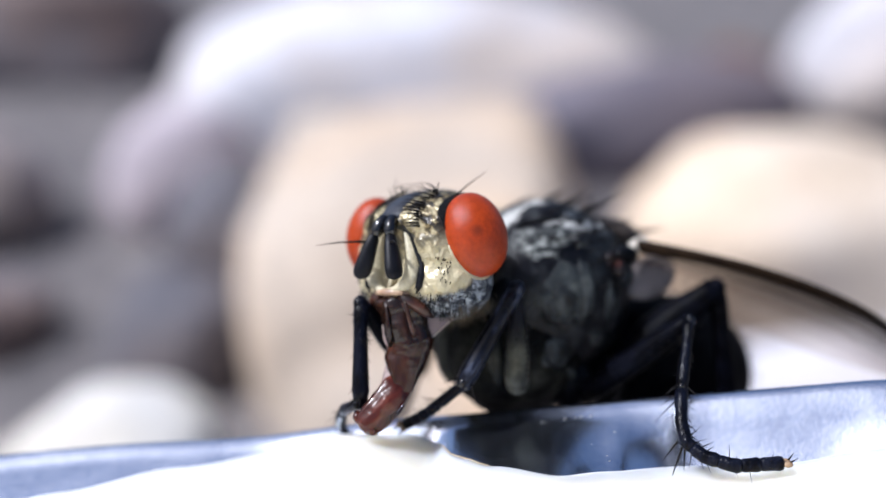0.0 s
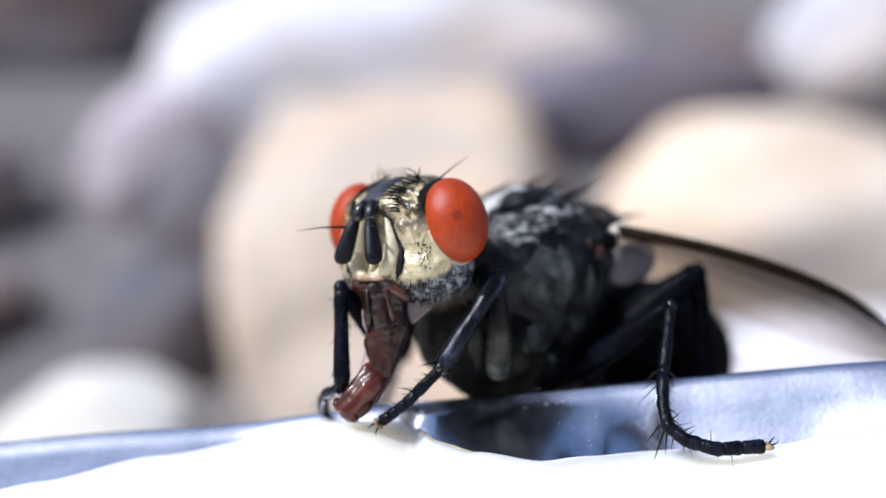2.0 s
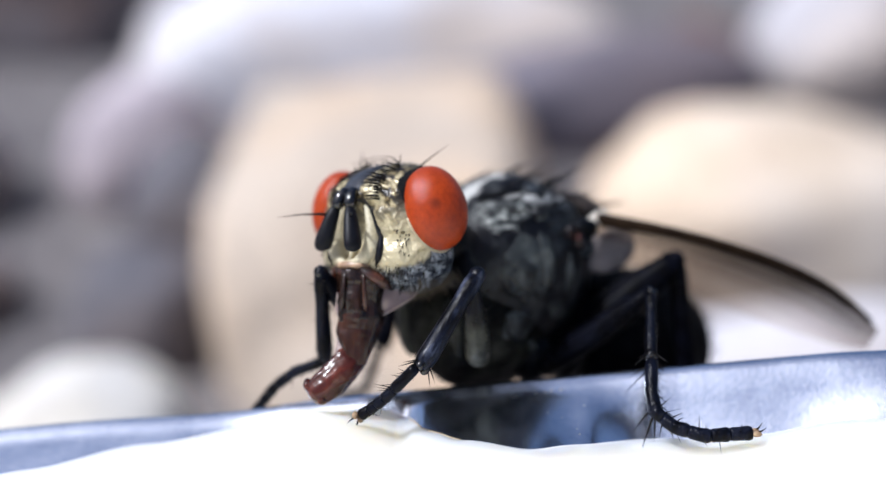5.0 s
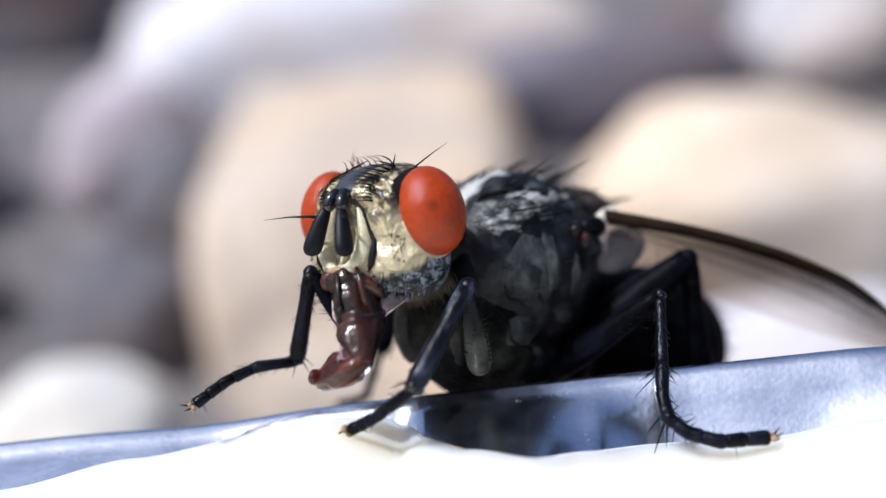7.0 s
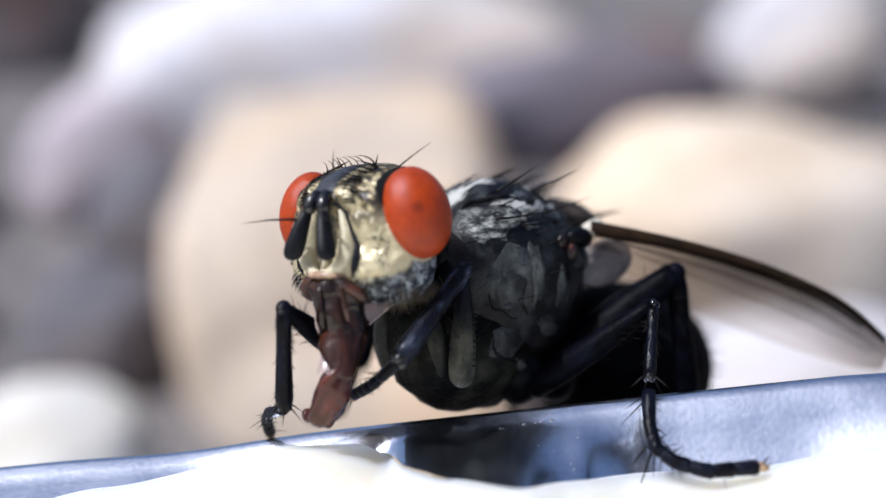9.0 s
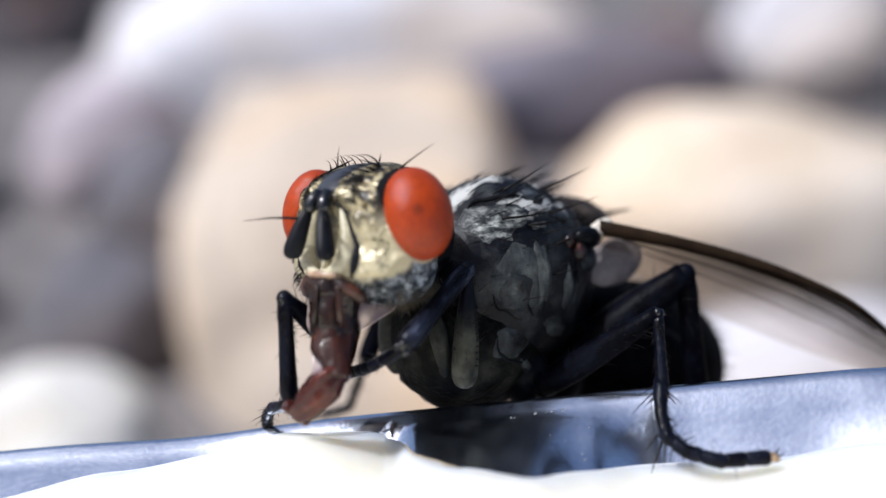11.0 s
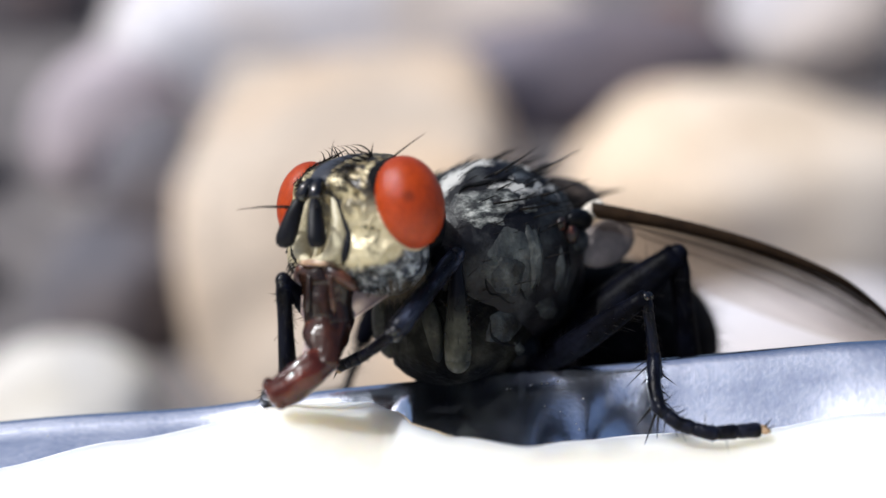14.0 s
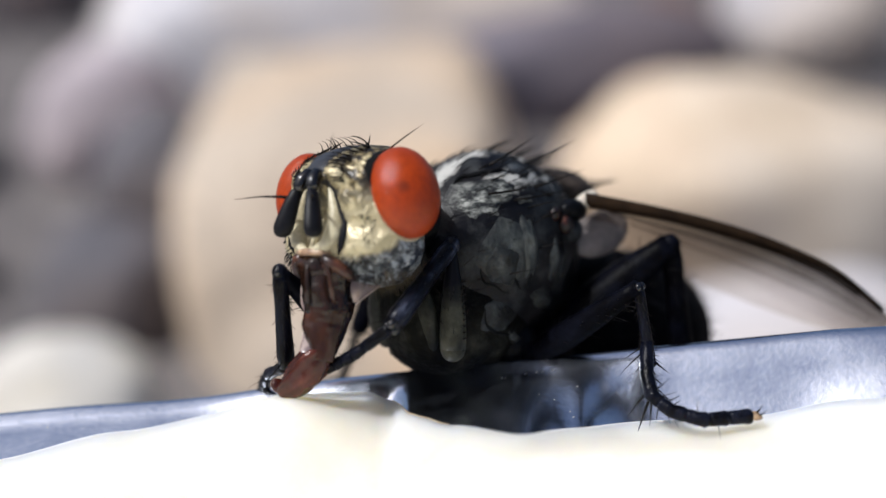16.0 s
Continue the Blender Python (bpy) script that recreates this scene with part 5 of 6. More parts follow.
    walk(left_fore_femur, [
        (0, pose(0.002581, 0.001339, -0.001966, 4.24, 10.98, 48.92)),
        (1.5, pose(0.002581, 0.001339, -0.001966, 3.61, 14.48, 49.19)),
        (2, pose(0.002581, 0.001339, -0.001966, 3.40, 18.00, 49.48)),
        (2.5, pose(0.002581, 0.001339, -0.001966, 4.77, 18.18, 49.96)),
        (3, pose(0.002581, 0.001339, -0.001966, 4.11, 16.88, 49.84)),
        (3.5, pose(0.002581, 0.001339, -0.001966, 3.99, 12.46, 49.47)),
        (4, pose(0.002581, 0.001339, -0.001966, 5.70, 20.34, 50.20)),
        (6.3, pose(0.002581, 0.001339, -0.001966, 13.13, 35.27, 56.88)),
        (6.5, pose(0.002581, 0.001339, -0.001966, 18.71, 33.44, 59.79)),
        (7, pose(0.002581, 0.001339, -0.001966, 15.86, 34.52, 58.89)),
        (7.2, pose(0.002581, 0.001339, -0.001966, 1.28, -2.55, 49.55)),
        (7.5, pose(0.002581, 0.001339, -0.001966, -7.71, -0.36, 49.30)),
        (8, pose(0.002581, 0.001339, -0.001966, -1.08, -1.69, 49.21)),
        (8.5, pose(0.002581, 0.001339, -0.001966, 2.07, -1.24, 49.48)),
        (9, pose(0.002581, 0.001339, -0.001966, 2.43, 7.02, 50.07)),
        (11.5, pose(0.002581, 0.001339, -0.001966, 1.82, -2.50, 51.87)),
        (12.5, pose(0.002581, 0.001339, -0.001966, 0.72, -2.86, 52.55)),
        (13.5, pose(0.002581, 0.001339, -0.001966, 1.77, -2.80, 51.36)),
        (14.5, pose(0.002581, 0.001339, -0.001966, 4.78, -3.49, 50.98)),
        (16, pose(0.002581, 0.001339, -0.001966, 3.49, -3.36, 50.98)),
    ])
    walk(left_fore_tibia, [
        (0, pose(0.002969, 0.001542, 0.000139, 153.52, -5.24, 51.13)),
        (1.5, pose(0.003034, 0.001656, 0.000112, 148.87, -13.51, 56.97)),
        (2, pose(0.003109, 0.001760, 0.000075, 147.96, -12.28, 56.78)),
        (2.5, pose(0.003148, 0.001736, 0.000070, 147.90, -16.72, 59.49)),
        (3, pose(0.003100, 0.001715, 0.000086, 149.18, -16.14, 58.72)),
        (3.5, pose(0.002995, 0.001593, 0.000128, 152.52, -8.09, 53.35)),
        (4, pose(0.003221, 0.001773, 0.000040, 151.17, -10.82, 54.86)),
        (6.3, pose(0.003650, 0.002085, -0.000256, 146.77, -22.66, 64.16)),
        (6.5, pose(0.003741, 0.001962, -0.000266, 150.87, -18.53, 60.05)),
        (7, pose(0.003689, 0.002038, -0.000262, 150.00, -19.90, 61.38)),
        (7.2, pose(0.002555, 0.001235, 0.000182, 125.09, -42.31, 93.85)),
        (7.5, pose(0.002353, 0.001517, 0.000165, 133.33, -36.95, 82.01)),
        (8, pose(0.002509, 0.001317, 0.000183, 138.66, -29.06, 72.74)),
        (8.5, pose(0.002609, 0.001253, 0.000182, 137.05, -21.34, 69.58)),
        (9, pose(0.002819, 0.001482, 0.000166, 142.57, -18.78, 64.99)),
        (11.5, pose(0.002577, 0.001223, 0.000181, 133.89, -25.67, 77.01)),
        (12.5, pose(0.002537, 0.001237, 0.000181, 133.56, -22.23, 74.88)),
        (13.5, pose(0.002567, 0.001215, 0.000181, 132.10, -25.92, 77.85)),
        (14.5, pose(0.002638, 0.001125, 0.000173, 137.00, -26.56, 74.36)),
        (16, pose(0.002603, 0.001159, 0.000177, 138.02, -26.42, 73.37)),
    ])
    walk(left_fore_tarsus, [
        (0, pose(0.003925, 0.001023, -0.002000, 132.38, 13.42, 34.64)),
        (1.5, pose(0.004336, 0.001383, -0.001886, 134.87, 9.31, 40.11)),
        (2, pose(0.004411, 0.001425, -0.001912, 138.20, 3.97, 45.99)),
        (2.5, pose(0.004543, 0.001592, -0.001877, 126.52, 18.05, 27.25)),
        (3, pose(0.004448, 0.001567, -0.001894, 133.79, 15.07, 34.55)),
        (3.5, pose(0.004062, 0.001173, -0.001980, 139.30, 6.02, 44.33)),
        (4, pose(0.004394, 0.001430, -0.002025, 139.64, 14.65, 37.14)),
        (6.3, pose(0.005171, 0.002207, -0.002109, 136.89, 16.92, 35.03)),
        (6.5, pose(0.005086, 0.001956, -0.002254, 133.98, 21.12, 25.42)),
        (7, pose(0.005082, 0.002085, -0.002216, 129.44, 14.02, 29.18)),
        (7.2, pose(0.004452, 0.002293, -0.000839, 138.96, 32.94, 24.67)),
        (7.5, pose(0.004220, 0.002254, -0.001151, 138.91, 42.60, 18.88)),
        (8, pose(0.004282, 0.001683, -0.001392, 122.10, 36.56, 6.23)),
        (8.5, pose(0.004365, 0.001281, -0.001454, 118.38, 25.53, 13.04)),
        (9, pose(0.004401, 0.001421, -0.001638, 131.16, 34.08, 18.65)),
        (11.5, pose(0.004424, 0.001536, -0.001319, 119.45, 24.79, 14.54)),
        (12.5, pose(0.004379, 0.001388, -0.001350, 123.87, 24.77, 16.51)),
        (13.5, pose(0.004456, 0.001528, -0.001267, 128.40, 26.17, 19.55)),
        (14.5, pose(0.004426, 0.001439, -0.001397, 125.11, 20.56, 24.20)),
        (16, pose(0.004369, 0.001460, -0.001421, 129.83, 12.75, 36.79)),
    ])
    walk(right_fore_femur, [
        (0, pose(0.004208, -0.000529, -0.001671, 42.26, 23.79, 67.74)),
        (1.5, pose(0.004208, -0.000529, -0.001671, 40.97, 22.35, 65.84)),
        (2, pose(0.004208, -0.000529, -0.001671, 41.49, 22.94, 66.61)),
        (2.5, pose(0.004208, -0.000529, -0.001671, 43.83, 22.00, 67.36)),
        (3.5, pose(0.004208, -0.000529, -0.001671, 41.29, 23.20, 67.03)),
        (4, pose(0.004208, -0.000529, -0.001671, 40.95, 24.14, 66.99)),
        (6.3, pose(0.004208, -0.000529, -0.001671, 40.02, 15.39, 61.17)),
        (6.5, pose(0.004208, -0.000529, -0.001671, 39.39, 16.69, 62.01)),
        (7, pose(0.004208, -0.000529, -0.001671, 38.20, 12.70, 59.20)),
        (7.2, pose(0.004208, -0.000529, -0.001671, 41.95, 18.44, 65.00)),
        (7.5, pose(0.004208, -0.000529, -0.001671, 43.37, 22.83, 68.96)),
        (8, pose(0.004208, -0.000529, -0.001671, 44.98, 22.91, 69.89)),
        (8.5, pose(0.004208, -0.000529, -0.001671, 59.71, 24.34, 82.79)),
        (9, pose(0.004208, -0.000529, -0.001671, 58.47, 25.77, 82.99)),
        (11.5, pose(0.004208, -0.000529, -0.001671, 52.28, 21.24, 76.04)),
        (12.5, pose(0.004208, -0.000529, -0.001671, 50.22, 22.35, 76.48)),
        (13.5, pose(0.004208, -0.000529, -0.001671, 47.25, 23.94, 74.60)),
        (14.5, pose(0.004208, -0.000529, -0.001671, 47.06, 23.25, 73.82)),
        (16, pose(0.004208, -0.000529, -0.001671, 48.19, 24.06, 75.30)),
    ])
    walk(right_fore_tibia, [
        (0, pose(0.005642, -0.000487, -0.000350, -175.99, -8.32, 47.54)),
        (1.5, pose(0.005604, -0.000541, -0.000309, -176.98, -8.14, 47.87)),
        (2, pose(0.005620, -0.000519, -0.000326, -175.72, -7.94, 47.81)),
        (2.5, pose(0.005657, -0.000563, -0.000367, -174.46, 16.17, 50.00)),
        (3.5, pose(0.005618, -0.000500, -0.000324, -171.78, 21.47, 51.57)),
        (4, pose(0.005620, -0.000474, -0.000327, -170.94, 21.47, 51.49)),
        (6.3, pose(0.005498, -0.000787, -0.000231, 171.20, 14.28, 47.36)),
        (6.5, pose(0.005504, -0.000728, -0.000227, 169.10, 10.88, 47.60)),
        (7, pose(0.005416, -0.000857, -0.000176, 171.01, 21.67, 46.65)),
        (7.2, pose(0.005583, -0.000664, -0.000295, 179.46, 16.82, 49.47)),
        (7.5, pose(0.005655, -0.000496, -0.000364, -177.66, 0.99, 49.22)),
        (8, pose(0.005687, -0.000499, -0.000400, -179.16, -9.68, 49.01)),
        (8.5, pose(0.005929, -0.000338, -0.000775, -176.24, 8.95, 50.06)),
        (9, pose(0.005912, -0.000292, -0.000753, -177.57, 17.03, 50.49)),
        (11.5, pose(0.005809, -0.000482, -0.000559, -173.67, 6.62, 52.60)),
        (12.5, pose(0.005776, -0.000418, -0.000517, -174.61, 15.11, 53.94)),
        (13.5, pose(0.005731, -0.000392, -0.000461, -174.03, -1.84, 51.21)),
        (14.5, pose(0.005725, -0.000423, -0.000450, -175.45, 16.68, 52.59)),
        (16, pose(0.005748, -0.000385, -0.000484, -174.86, 19.31, 52.88)),
    ])
    walk(right_fore_tarsus, [
        (0, pose(0.005741, -0.000157, -0.002473, 133.27, 51.32, 8.86)),
        (1.5, pose(0.005724, -0.000240, -0.002435, 136.27, 52.82, 11.50)),
        (2, pose(0.005700, -0.000192, -0.002449, 132.41, 52.98, 7.91)),
        (2.5, pose(0.005115, -0.000886, -0.002422, 131.53, 47.81, 9.32)),
        (3.5, pose(0.004893, -0.000919, -0.002305, 133.60, 47.14, 11.63)),
        (4, pose(0.004871, -0.000872, -0.002303, 134.97, 47.72, 12.43)),
        (6.3, pose(0.005385, -0.001395, -0.002290, 105.96, -3.28, 74.05)),
        (6.5, pose(0.005535, -0.001296, -0.002301, 120.96, 2.11, 49.70)),
        (7, pose(0.005122, -0.001658, -0.002150, 112.13, -4.43, 67.72)),
        (7.2, pose(0.005194, -0.001150, -0.002353, 147.11, 47.13, 24.49)),
        (7.5, pose(0.005565, -0.000467, -0.002512, 138.95, 49.07, 16.06)),
        (8, pose(0.005900, -0.000205, -0.002520, 141.34, 58.21, 15.16)),
        (8.5, pose(0.005607, -0.000504, -0.002894, 124.31, 58.12, -0.87)),
        (9, pose(0.005441, -0.000719, -0.002807, 130.14, 56.47, 6.04)),
        (11.5, pose(0.005471, -0.000533, -0.002682, 127.22, 49.89, 7.35)),
        (12.5, pose(0.005284, -0.000750, -0.002583, 134.07, 50.71, 14.29)),
        (13.5, pose(0.005600, -0.000198, -0.002598, 128.05, 50.08, 7.43)),
        (14.5, pose(0.005216, -0.000808, -0.002503, 131.03, 47.03, 11.58)),
        (16, pose(0.005167, -0.000834, -0.002505, 134.14, 48.32, 13.88)),
    ])
    walk(rostrum, [
        (0, pose(0.002120, 0.000077, -0.000478, 174.52, -7.17, 136.90)),
        (1.5, pose(0.002120, 0.000077, -0.000478, 175.33, -6.62, 138.32)),
        (2, pose(0.002120, 0.000077, -0.000478, 175.16, -4.83, 138.38)),
        (2.5, pose(0.002120, 0.000077, -0.000478, 174.50, 9.36, 138.26)),
        (3.5, pose(0.002120, 0.000077, -0.000478, 174.96, 0.77, 138.58)),
        (4, pose(0.002120, 0.000077, -0.000478, 174.73, 2.33, 139.55)),
        (6.3, pose(0.002120, 0.000077, -0.000478, 175.10, 5.31, 138.78)),
        (6.5, pose(0.002120, 0.000077, -0.000478, 174.86, 3.71, 138.87)),
        (7, pose(0.002120, 0.000077, -0.000478, 152.56, -4.68, 143.18)),
        (7.2, pose(0.002120, 0.000077, -0.000478, 156.08, -4.03, 142.66)),
        (7.5, pose(0.002120, 0.000077, -0.000478, 174.67, 0.77, 138.96)),
        (8, pose(0.002120, 0.000077, -0.000478, 173.76, -1.40, 136.99)),
        (8.5, pose(0.002120, 0.000077, -0.000478, 174.03, 8.34, 137.52)),
        (9, pose(0.002120, 0.000077, -0.000478, 174.30, -5.40, 139.34)),
        (11.5, pose(0.002120, 0.000077, -0.000478, 173.44, 4.27, 140.55)),
        (12.5, pose(0.002120, 0.000077, -0.000478, 175.15, -6.88, 141.22)),
        (13.5, pose(0.002120, 0.000077, -0.000478, 175.21, 1.69, 141.02)),
        (14, pose(0.002120, 0.000077, -0.000478, 175.91, 0.97, 141.00)),
        (14.5, pose(0.002120, 0.000077, -0.000478, 176.49, -0.45, 141.56)),
        (16, pose(0.002120, 0.000077, -0.000478, 176.81, -2.96, 142.23)),
    ])
    walk(haustellum, [
        (0, pose(0.002094, 0.000240, -0.001515, 171.30, 15.10, 134.22)),
        (1.5, pose(0.002087, 0.000221, -0.001518, 172.22, 14.94, 136.04)),
        (2, pose(0.002113, 0.000202, -0.001521, 171.80, 15.16, 136.09)),
        (2.5, pose(0.002314, 0.000039, -0.001509, 172.20, 12.29, 137.69)),
        (3.5, pose(0.002192, 0.000137, -0.001524, 172.09, 14.15, 136.95)),
        (4, pose(0.002215, 0.000123, -0.001523, 171.91, 12.68, 138.21)),
        (6.3, pose(0.002252, 0.000081, -0.001520, 172.37, 11.42, 137.91)),
        (6.5, pose(0.002233, 0.000104, -0.001522, 172.42, 11.25, 137.89)),
        (7, pose(0.002350, 0.000510, -0.001407, 145.04, 3.73, 138.81)),
        (7.2, pose(0.002325, 0.000457, -0.001436, 171.92, 14.52, 137.31)),
        (7.5, pose(0.002195, 0.000142, -0.001524, 171.76, 14.30, 137.30)),
        (8, pose(0.002180, 0.000178, -0.001522, 171.49, 4.73, 136.39)),
        (8.5, pose(0.002306, 0.000056, -0.001511, 172.09, 4.20, 137.98)),
        (9, pose(0.002114, 0.000220, -0.001518, 154.56, 8.09, 136.64)),
        (11.5, pose(0.002256, 0.000121, -0.001518, 147.31, 1.70, 141.83)),
        (12.5, pose(0.002078, 0.000225, -0.001517, 172.01, 13.38, 138.99)),
        (13.5, pose(0.002199, 0.000126, -0.001524, 155.31, 6.81, 139.55)),
        (14, pose(0.002181, 0.000124, -0.001525, 147.40, 7.31, 138.62)),
        (14.5, pose(0.002154, 0.000133, -0.001526, 155.24, 8.55, 138.86)),
        (16, pose(0.002113, 0.000157, -0.001525, 173.73, 12.05, 140.91)),
    ])
    walk(labellum, [
        (0, pose(0.002367, 0.000164, -0.002422, 158.22, 47.76, 120.62)),
        (1.5, pose(0.002351, 0.000145, -0.002427, 160.66, 46.93, 124.24)),
        (2, pose(0.002385, 0.000129, -0.002428, 160.49, 46.48, 124.34)),
        (2.5, pose(0.002549, -0.000000, -0.002429, 153.07, 52.38, 118.25)),
        (3.5, pose(0.002449, 0.000076, -0.002436, 153.30, 54.11, 117.45)),
        (4, pose(0.002458, 0.000085, -0.002440, 151.97, 53.50, 117.61)),
        (6.3, pose(0.002475, 0.000049, -0.002443, 155.81, 51.69, 120.57)),
        (6.5, pose(0.002453, 0.000073, -0.002445, 150.40, 54.96, 115.12)),
        (7, pose(0.002746, 0.000887, -0.002184, -108.50, 23.97, -177.06)),
        (7.2, pose(0.002589, 0.000395, -0.002346, -149.92, 47.87, 160.13)),
        (7.5, pose(0.002458, 0.000084, -0.002435, 153.90, 53.73, 118.70)),
        (8, pose(0.002333, 0.000226, -0.002458, 159.99, 46.27, 122.97)),
        (8.5, pose(0.002445, 0.000106, -0.002450, 159.08, 46.38, 123.66)),
        (9, pose(0.002482, 0.000434, -0.002368, -145.41, 26.68, 152.90)),
        (11.5, pose(0.002592, 0.000509, -0.002318, -145.31, 50.90, 167.50)),
        (12.5, pose(0.002329, 0.000182, -0.002432, 149.76, 56.19, 115.64)),
        (13.5, pose(0.002535, 0.000362, -0.002381, -178.57, 55.70, 141.95)),
        (14, pose(0.002596, 0.000441, -0.002319, 163.37, 61.32, 126.65)),
        (14.5, pose(0.002512, 0.000348, -0.002379, 146.38, 57.91, 112.93)),
        (16, pose(0.002332, 0.000113, -0.002449, -138.12, 38.81, 169.35)),
    ])
    walk(mid_tarsus, [
        (0, pose(0.000953, 0.005367, -0.003033, 17.42, -3.40, 138.12)),
        (0.5, pose(0.000976, 0.005365, -0.003047, 17.52, -3.21, 138.24)),
        (1, pose(0.000989, 0.005379, -0.003034, 17.63, -3.26, 138.11)),
        (1.5, pose(0.000981, 0.005390, -0.003035, 17.72, -3.14, 138.29)),
        (2, pose(0.000949, 0.005391, -0.003036, 17.87, -3.44, 138.42)),
        (2.5, pose(0.000891, 0.005473, -0.003037, 17.88, -3.29, 138.49)),
        (3, pose(0.000867, 0.005507, -0.003029, 17.74, -2.96, 138.67)),
        (3.5, pose(0.000911, 0.005520, -0.002977, 17.66, -2.84, 138.62)),
        (4, pose(0.000900, 0.005609, -0.003033, 17.88, -3.08, 138.26)),
        (6.5, pose(0.000728, 0.005495, -0.003016, 17.69, -3.59, 139.43)),
        (7, pose(0.000687, 0.005460, -0.002953, 17.39, -3.46, 139.86)),
        (7.5, pose(0.000757, 0.005506, -0.003248, 17.13, -2.19, 139.18)),
        (8, pose(0.000766, 0.005427, -0.003262, 17.32, -2.25, 139.14)),
        (8.5, pose(0.000603, 0.005417, -0.003217, 18.27, -3.87, 139.47)),
        (9, pose(0.000528, 0.005352, -0.003257, 18.53, -4.29, 139.72)),
        (11.5, pose(0.000090, 0.005288, -0.002929, 17.64, -3.97, 141.91)),
        (12, pose(-0.000089, 0.005181, -0.002935, 17.27, -3.45, 142.56)),
        (12.5, pose(-0.000204, 0.005110, -0.002963, 17.35, -3.61, 142.55)),
        (13, pose(-0.000146, 0.005121, -0.002921, 17.26, -3.39, 142.05)),
        (13.5, pose(-0.000063, 0.005169, -0.002883, 17.33, -3.30, 141.43)),
        (14, pose(-0.000022, 0.005130, -0.002838, 17.18, -3.23, 141.31)),
        (14.5, pose(-0.000041, 0.005124, -0.002838, 17.23, -3.50, 141.29)),
        (15, pose(-0.000031, 0.005138, -0.002826, 17.11, -3.34, 141.26)),
        (15.5, pose(-0.000010, 0.005132, -0.002815, 17.16, -3.37, 141.23)),
        (16, pose(-0.000023, 0.005134, -0.002822, 17.15, -3.58, 141.18)),
    ])
    walk(mid_femur, [
        (0, pose(0.000418, 0.001537, -0.002253, -48.84, 19.98, 27.54)),
        (0.5, pose(0.000418, 0.001537, -0.002253, -49.24, 20.58, 26.92)),
        (1, pose(0.000418, 0.001537, -0.002253, -49.03, 20.16, 27.45)),
        (1.5, pose(0.000418, 0.001537, -0.002253, -48.91, 20.49, 27.49)),
        (2, pose(0.000418, 0.001537, -0.002253, -49.20, 20.52, 27.56)),
        (2.5, pose(0.000418, 0.001537, -0.002253, -49.21, 20.61, 27.55)),
        (3, pose(0.000418, 0.001537, -0.002253, -49.50, 19.56, 28.39)),
        (3.5, pose(0.000418, 0.001537, -0.002253, -49.21, 20.02, 28.00)),
        (4, pose(0.000418, 0.001537, -0.002253, -49.61, 18.92, 28.69)),
        (6.5, pose(0.000418, 0.001537, -0.002253, -49.33, 19.87, 28.91)),
        (7, pose(0.000418, 0.001537, -0.002253, -49.14, 20.92, 28.15)),
        (7.5, pose(0.000418, 0.001537, -0.002253, -51.84, 19.37, 26.79)),
        (8, pose(0.000418, 0.001537, -0.002253, -48.02, 13.69, 35.07)),
        (8.5, pose(0.000418, 0.001537, -0.002253, -48.28, 15.40, 34.62)),
        (9, pose(0.000418, 0.001537, -0.002253, -49.31, 16.34, 33.67)),
        (11.5, pose(0.000418, 0.001537, -0.002253, -50.61, 21.67, 28.73)),
        (12, pose(0.000418, 0.001537, -0.002253, -50.40, 21.63, 29.17)),
        (12.5, pose(0.000418, 0.001537, -0.002253, -50.51, 20.96, 29.81)),
        (13, pose(0.000418, 0.001537, -0.002253, -50.15, 21.36, 29.07)),
        (13.5, pose(0.000418, 0.001537, -0.002253, -50.15, 21.56, 28.36)),
        (14, pose(0.000418, 0.001537, -0.002253, -50.42, 22.54, 26.96)),
        (14.5, pose(0.000418, 0.001537, -0.002253, -50.45, 22.88, 26.64)),
        (15, pose(0.000418, 0.001537, -0.002253, -50.41, 23.09, 26.33)),
        (15.5, pose(0.000418, 0.001537, -0.002253, -50.53, 23.65, 25.73)),
        (16, pose(0.000418, 0.001537, -0.002253, -50.70, 23.18, 25.99)),
    ])
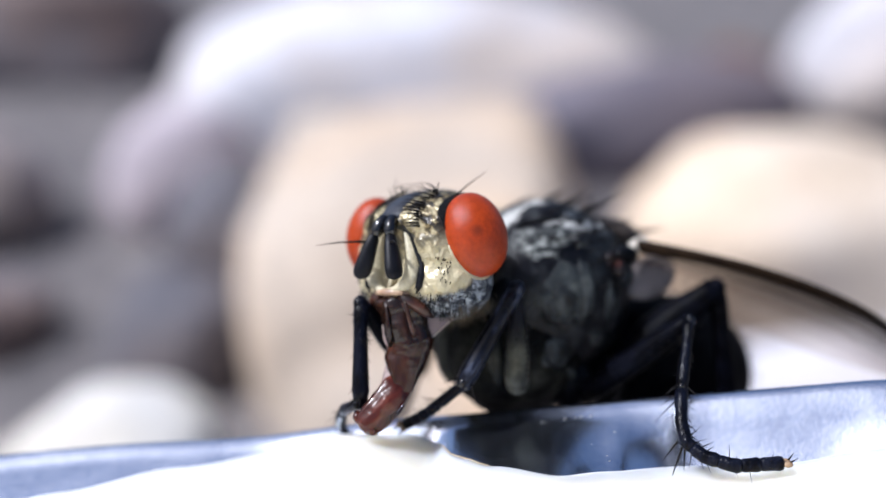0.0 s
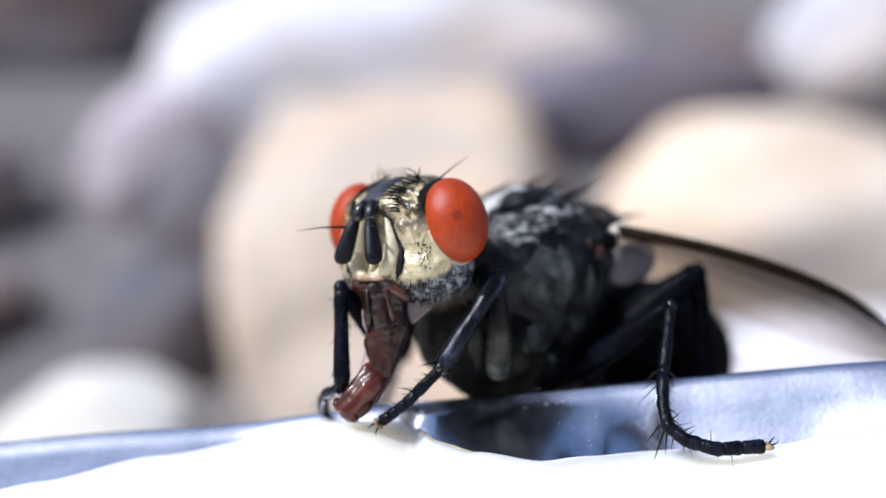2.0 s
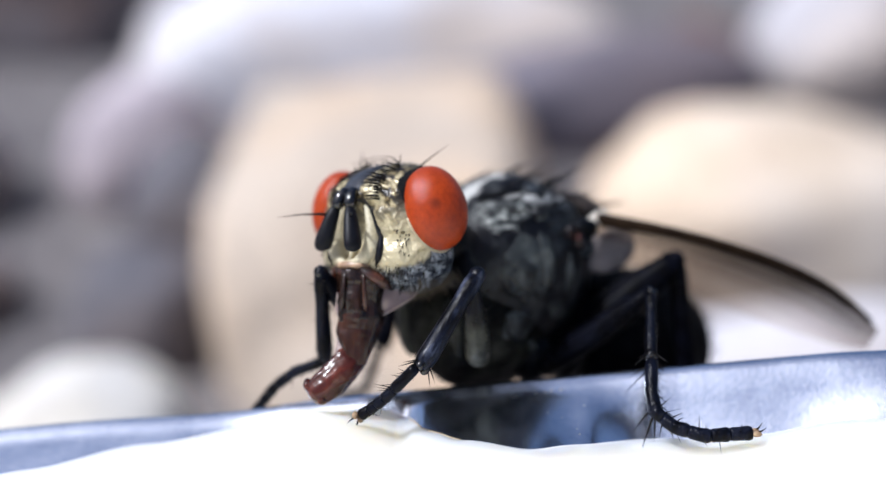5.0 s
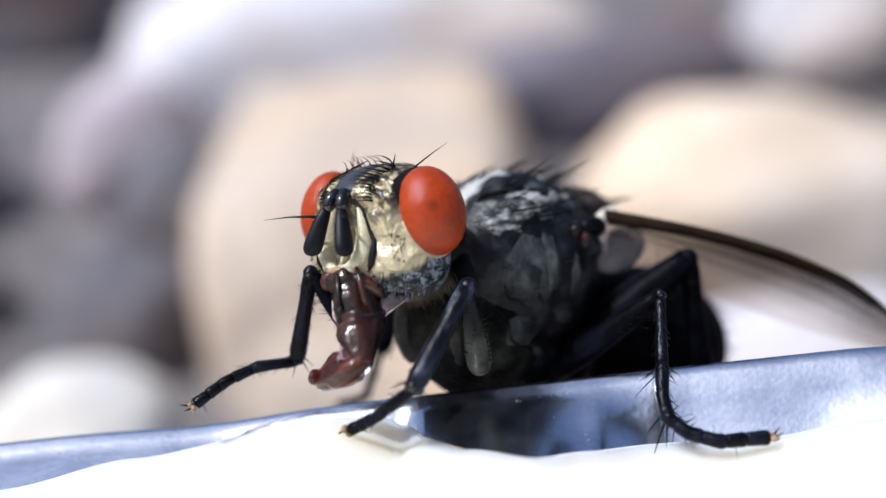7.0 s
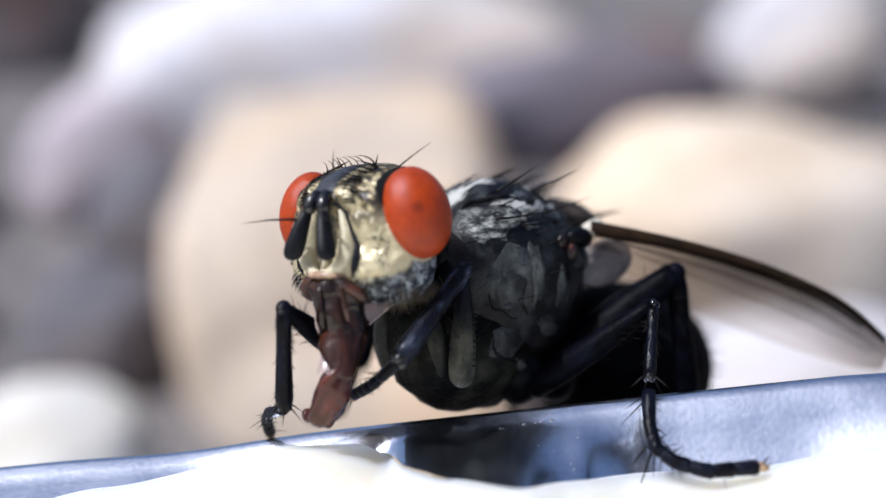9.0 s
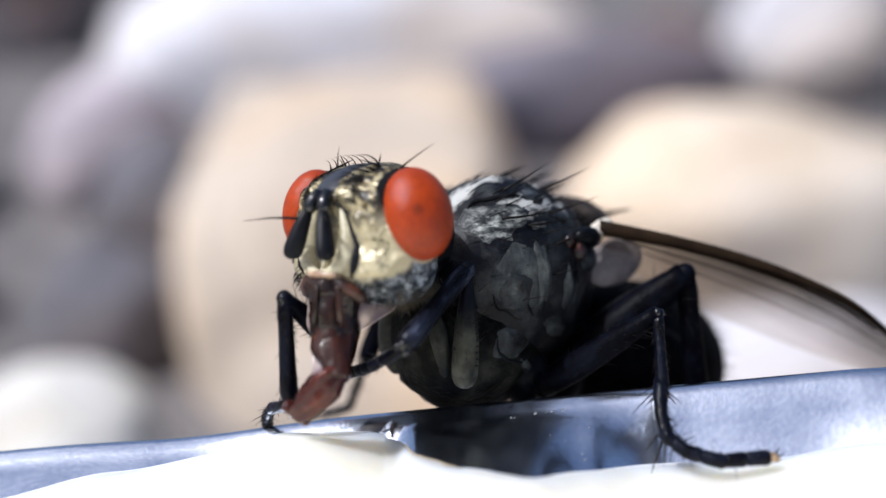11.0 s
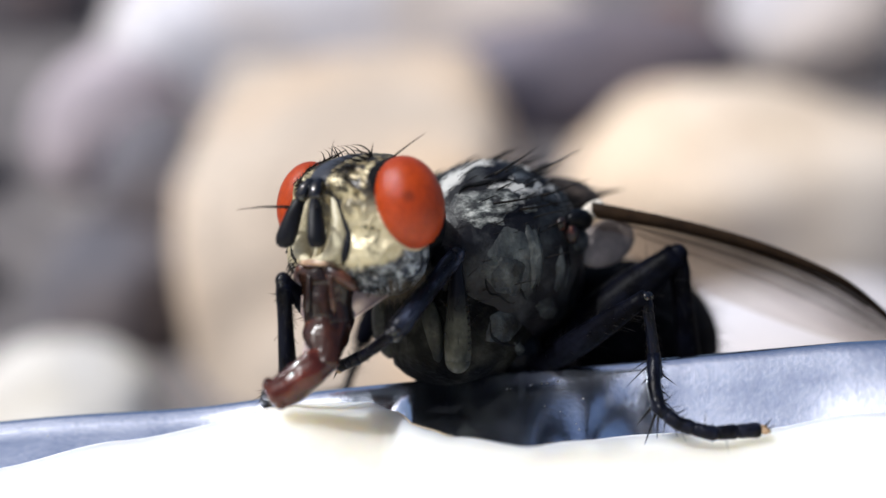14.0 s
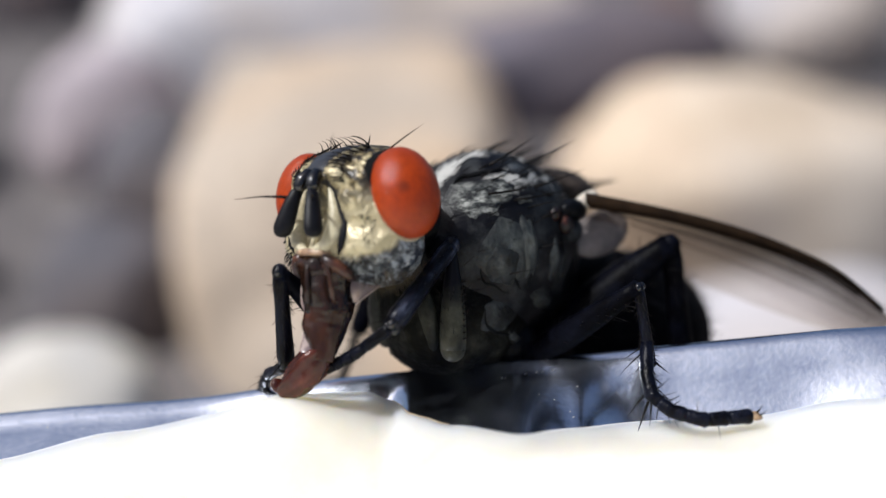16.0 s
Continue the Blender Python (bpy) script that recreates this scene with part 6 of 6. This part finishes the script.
    walk(mid_tibia, [
        (0, pose(-0.000040, 0.003916, -0.000345, 167.85, -29.09, 54.28)),
        (0.5, pose(-0.000009, 0.003940, -0.000368, 167.37, -28.54, 54.55)),
        (1, pose(-0.000037, 0.003924, -0.000355, 166.73, -29.98, 55.07)),
        (1.5, pose(-0.000026, 0.003926, -0.000354, 167.51, -30.02, 54.86)),
        (2, pose(-0.000036, 0.003933, -0.000366, 167.51, -29.76, 54.99)),
        (2.5, pose(-0.000033, 0.003934, -0.000367, 172.04, -31.05, 52.82)),
        (3, pose(-0.000107, 0.003918, -0.000366, 171.71, -33.10, 53.40)),
        (3.5, pose(-0.000069, 0.003922, -0.000360, 171.63, -34.25, 53.52)),
        (4, pose(-0.000141, 0.003908, -0.000363, 173.13, -36.65, 52.55)),
        (6.5, pose(-0.000115, 0.003914, -0.000363, 174.59, -30.88, 52.35)),
        (7, pose(-0.000047, 0.003933, -0.000369, 176.42, -28.53, 51.65)),
        (7.5, pose(-0.000111, 0.003986, -0.000455, 174.50, -27.30, 51.76)),
        (8, pose(-0.000500, 0.003693, -0.000249, 168.45, -34.03, 55.79)),
        (8.5, pose(-0.000441, 0.003740, -0.000274, 171.39, -31.69, 54.33)),
        (9, pose(-0.000408, 0.003796, -0.000324, 171.13, -27.88, 54.28)),
        (11.5, pose(-0.000094, 0.003974, -0.000434, -172.58, -10.72, 50.47)),
        (12, pose(-0.000107, 0.003965, -0.000426, -169.68, -2.66, 52.01)),
        (12.5, pose(-0.000156, 0.003950, -0.000422, -169.30, 0.98, 52.65)),
        (13, pose(-0.000103, 0.003955, -0.000413, -168.50, 1.07, 52.18)),
        (13.5, pose(-0.000067, 0.003965, -0.000415, -168.15, -1.31, 51.06)),
        (14, pose(0.000012, 0.003996, -0.000438, -168.00, 2.64, 51.80)),
        (14.5, pose(0.000035, 0.004004, -0.000444, -167.04, 4.37, 52.20)),
        (15, pose(0.000055, 0.004008, -0.000445, -166.03, 4.40, 52.27)),
        (15.5, pose(0.000093, 0.004023, -0.000458, -165.67, 5.76, 52.61)),
        (16, pose(0.000064, 0.004018, -0.000457, -166.44, 5.06, 52.32)),
    ])


motions()
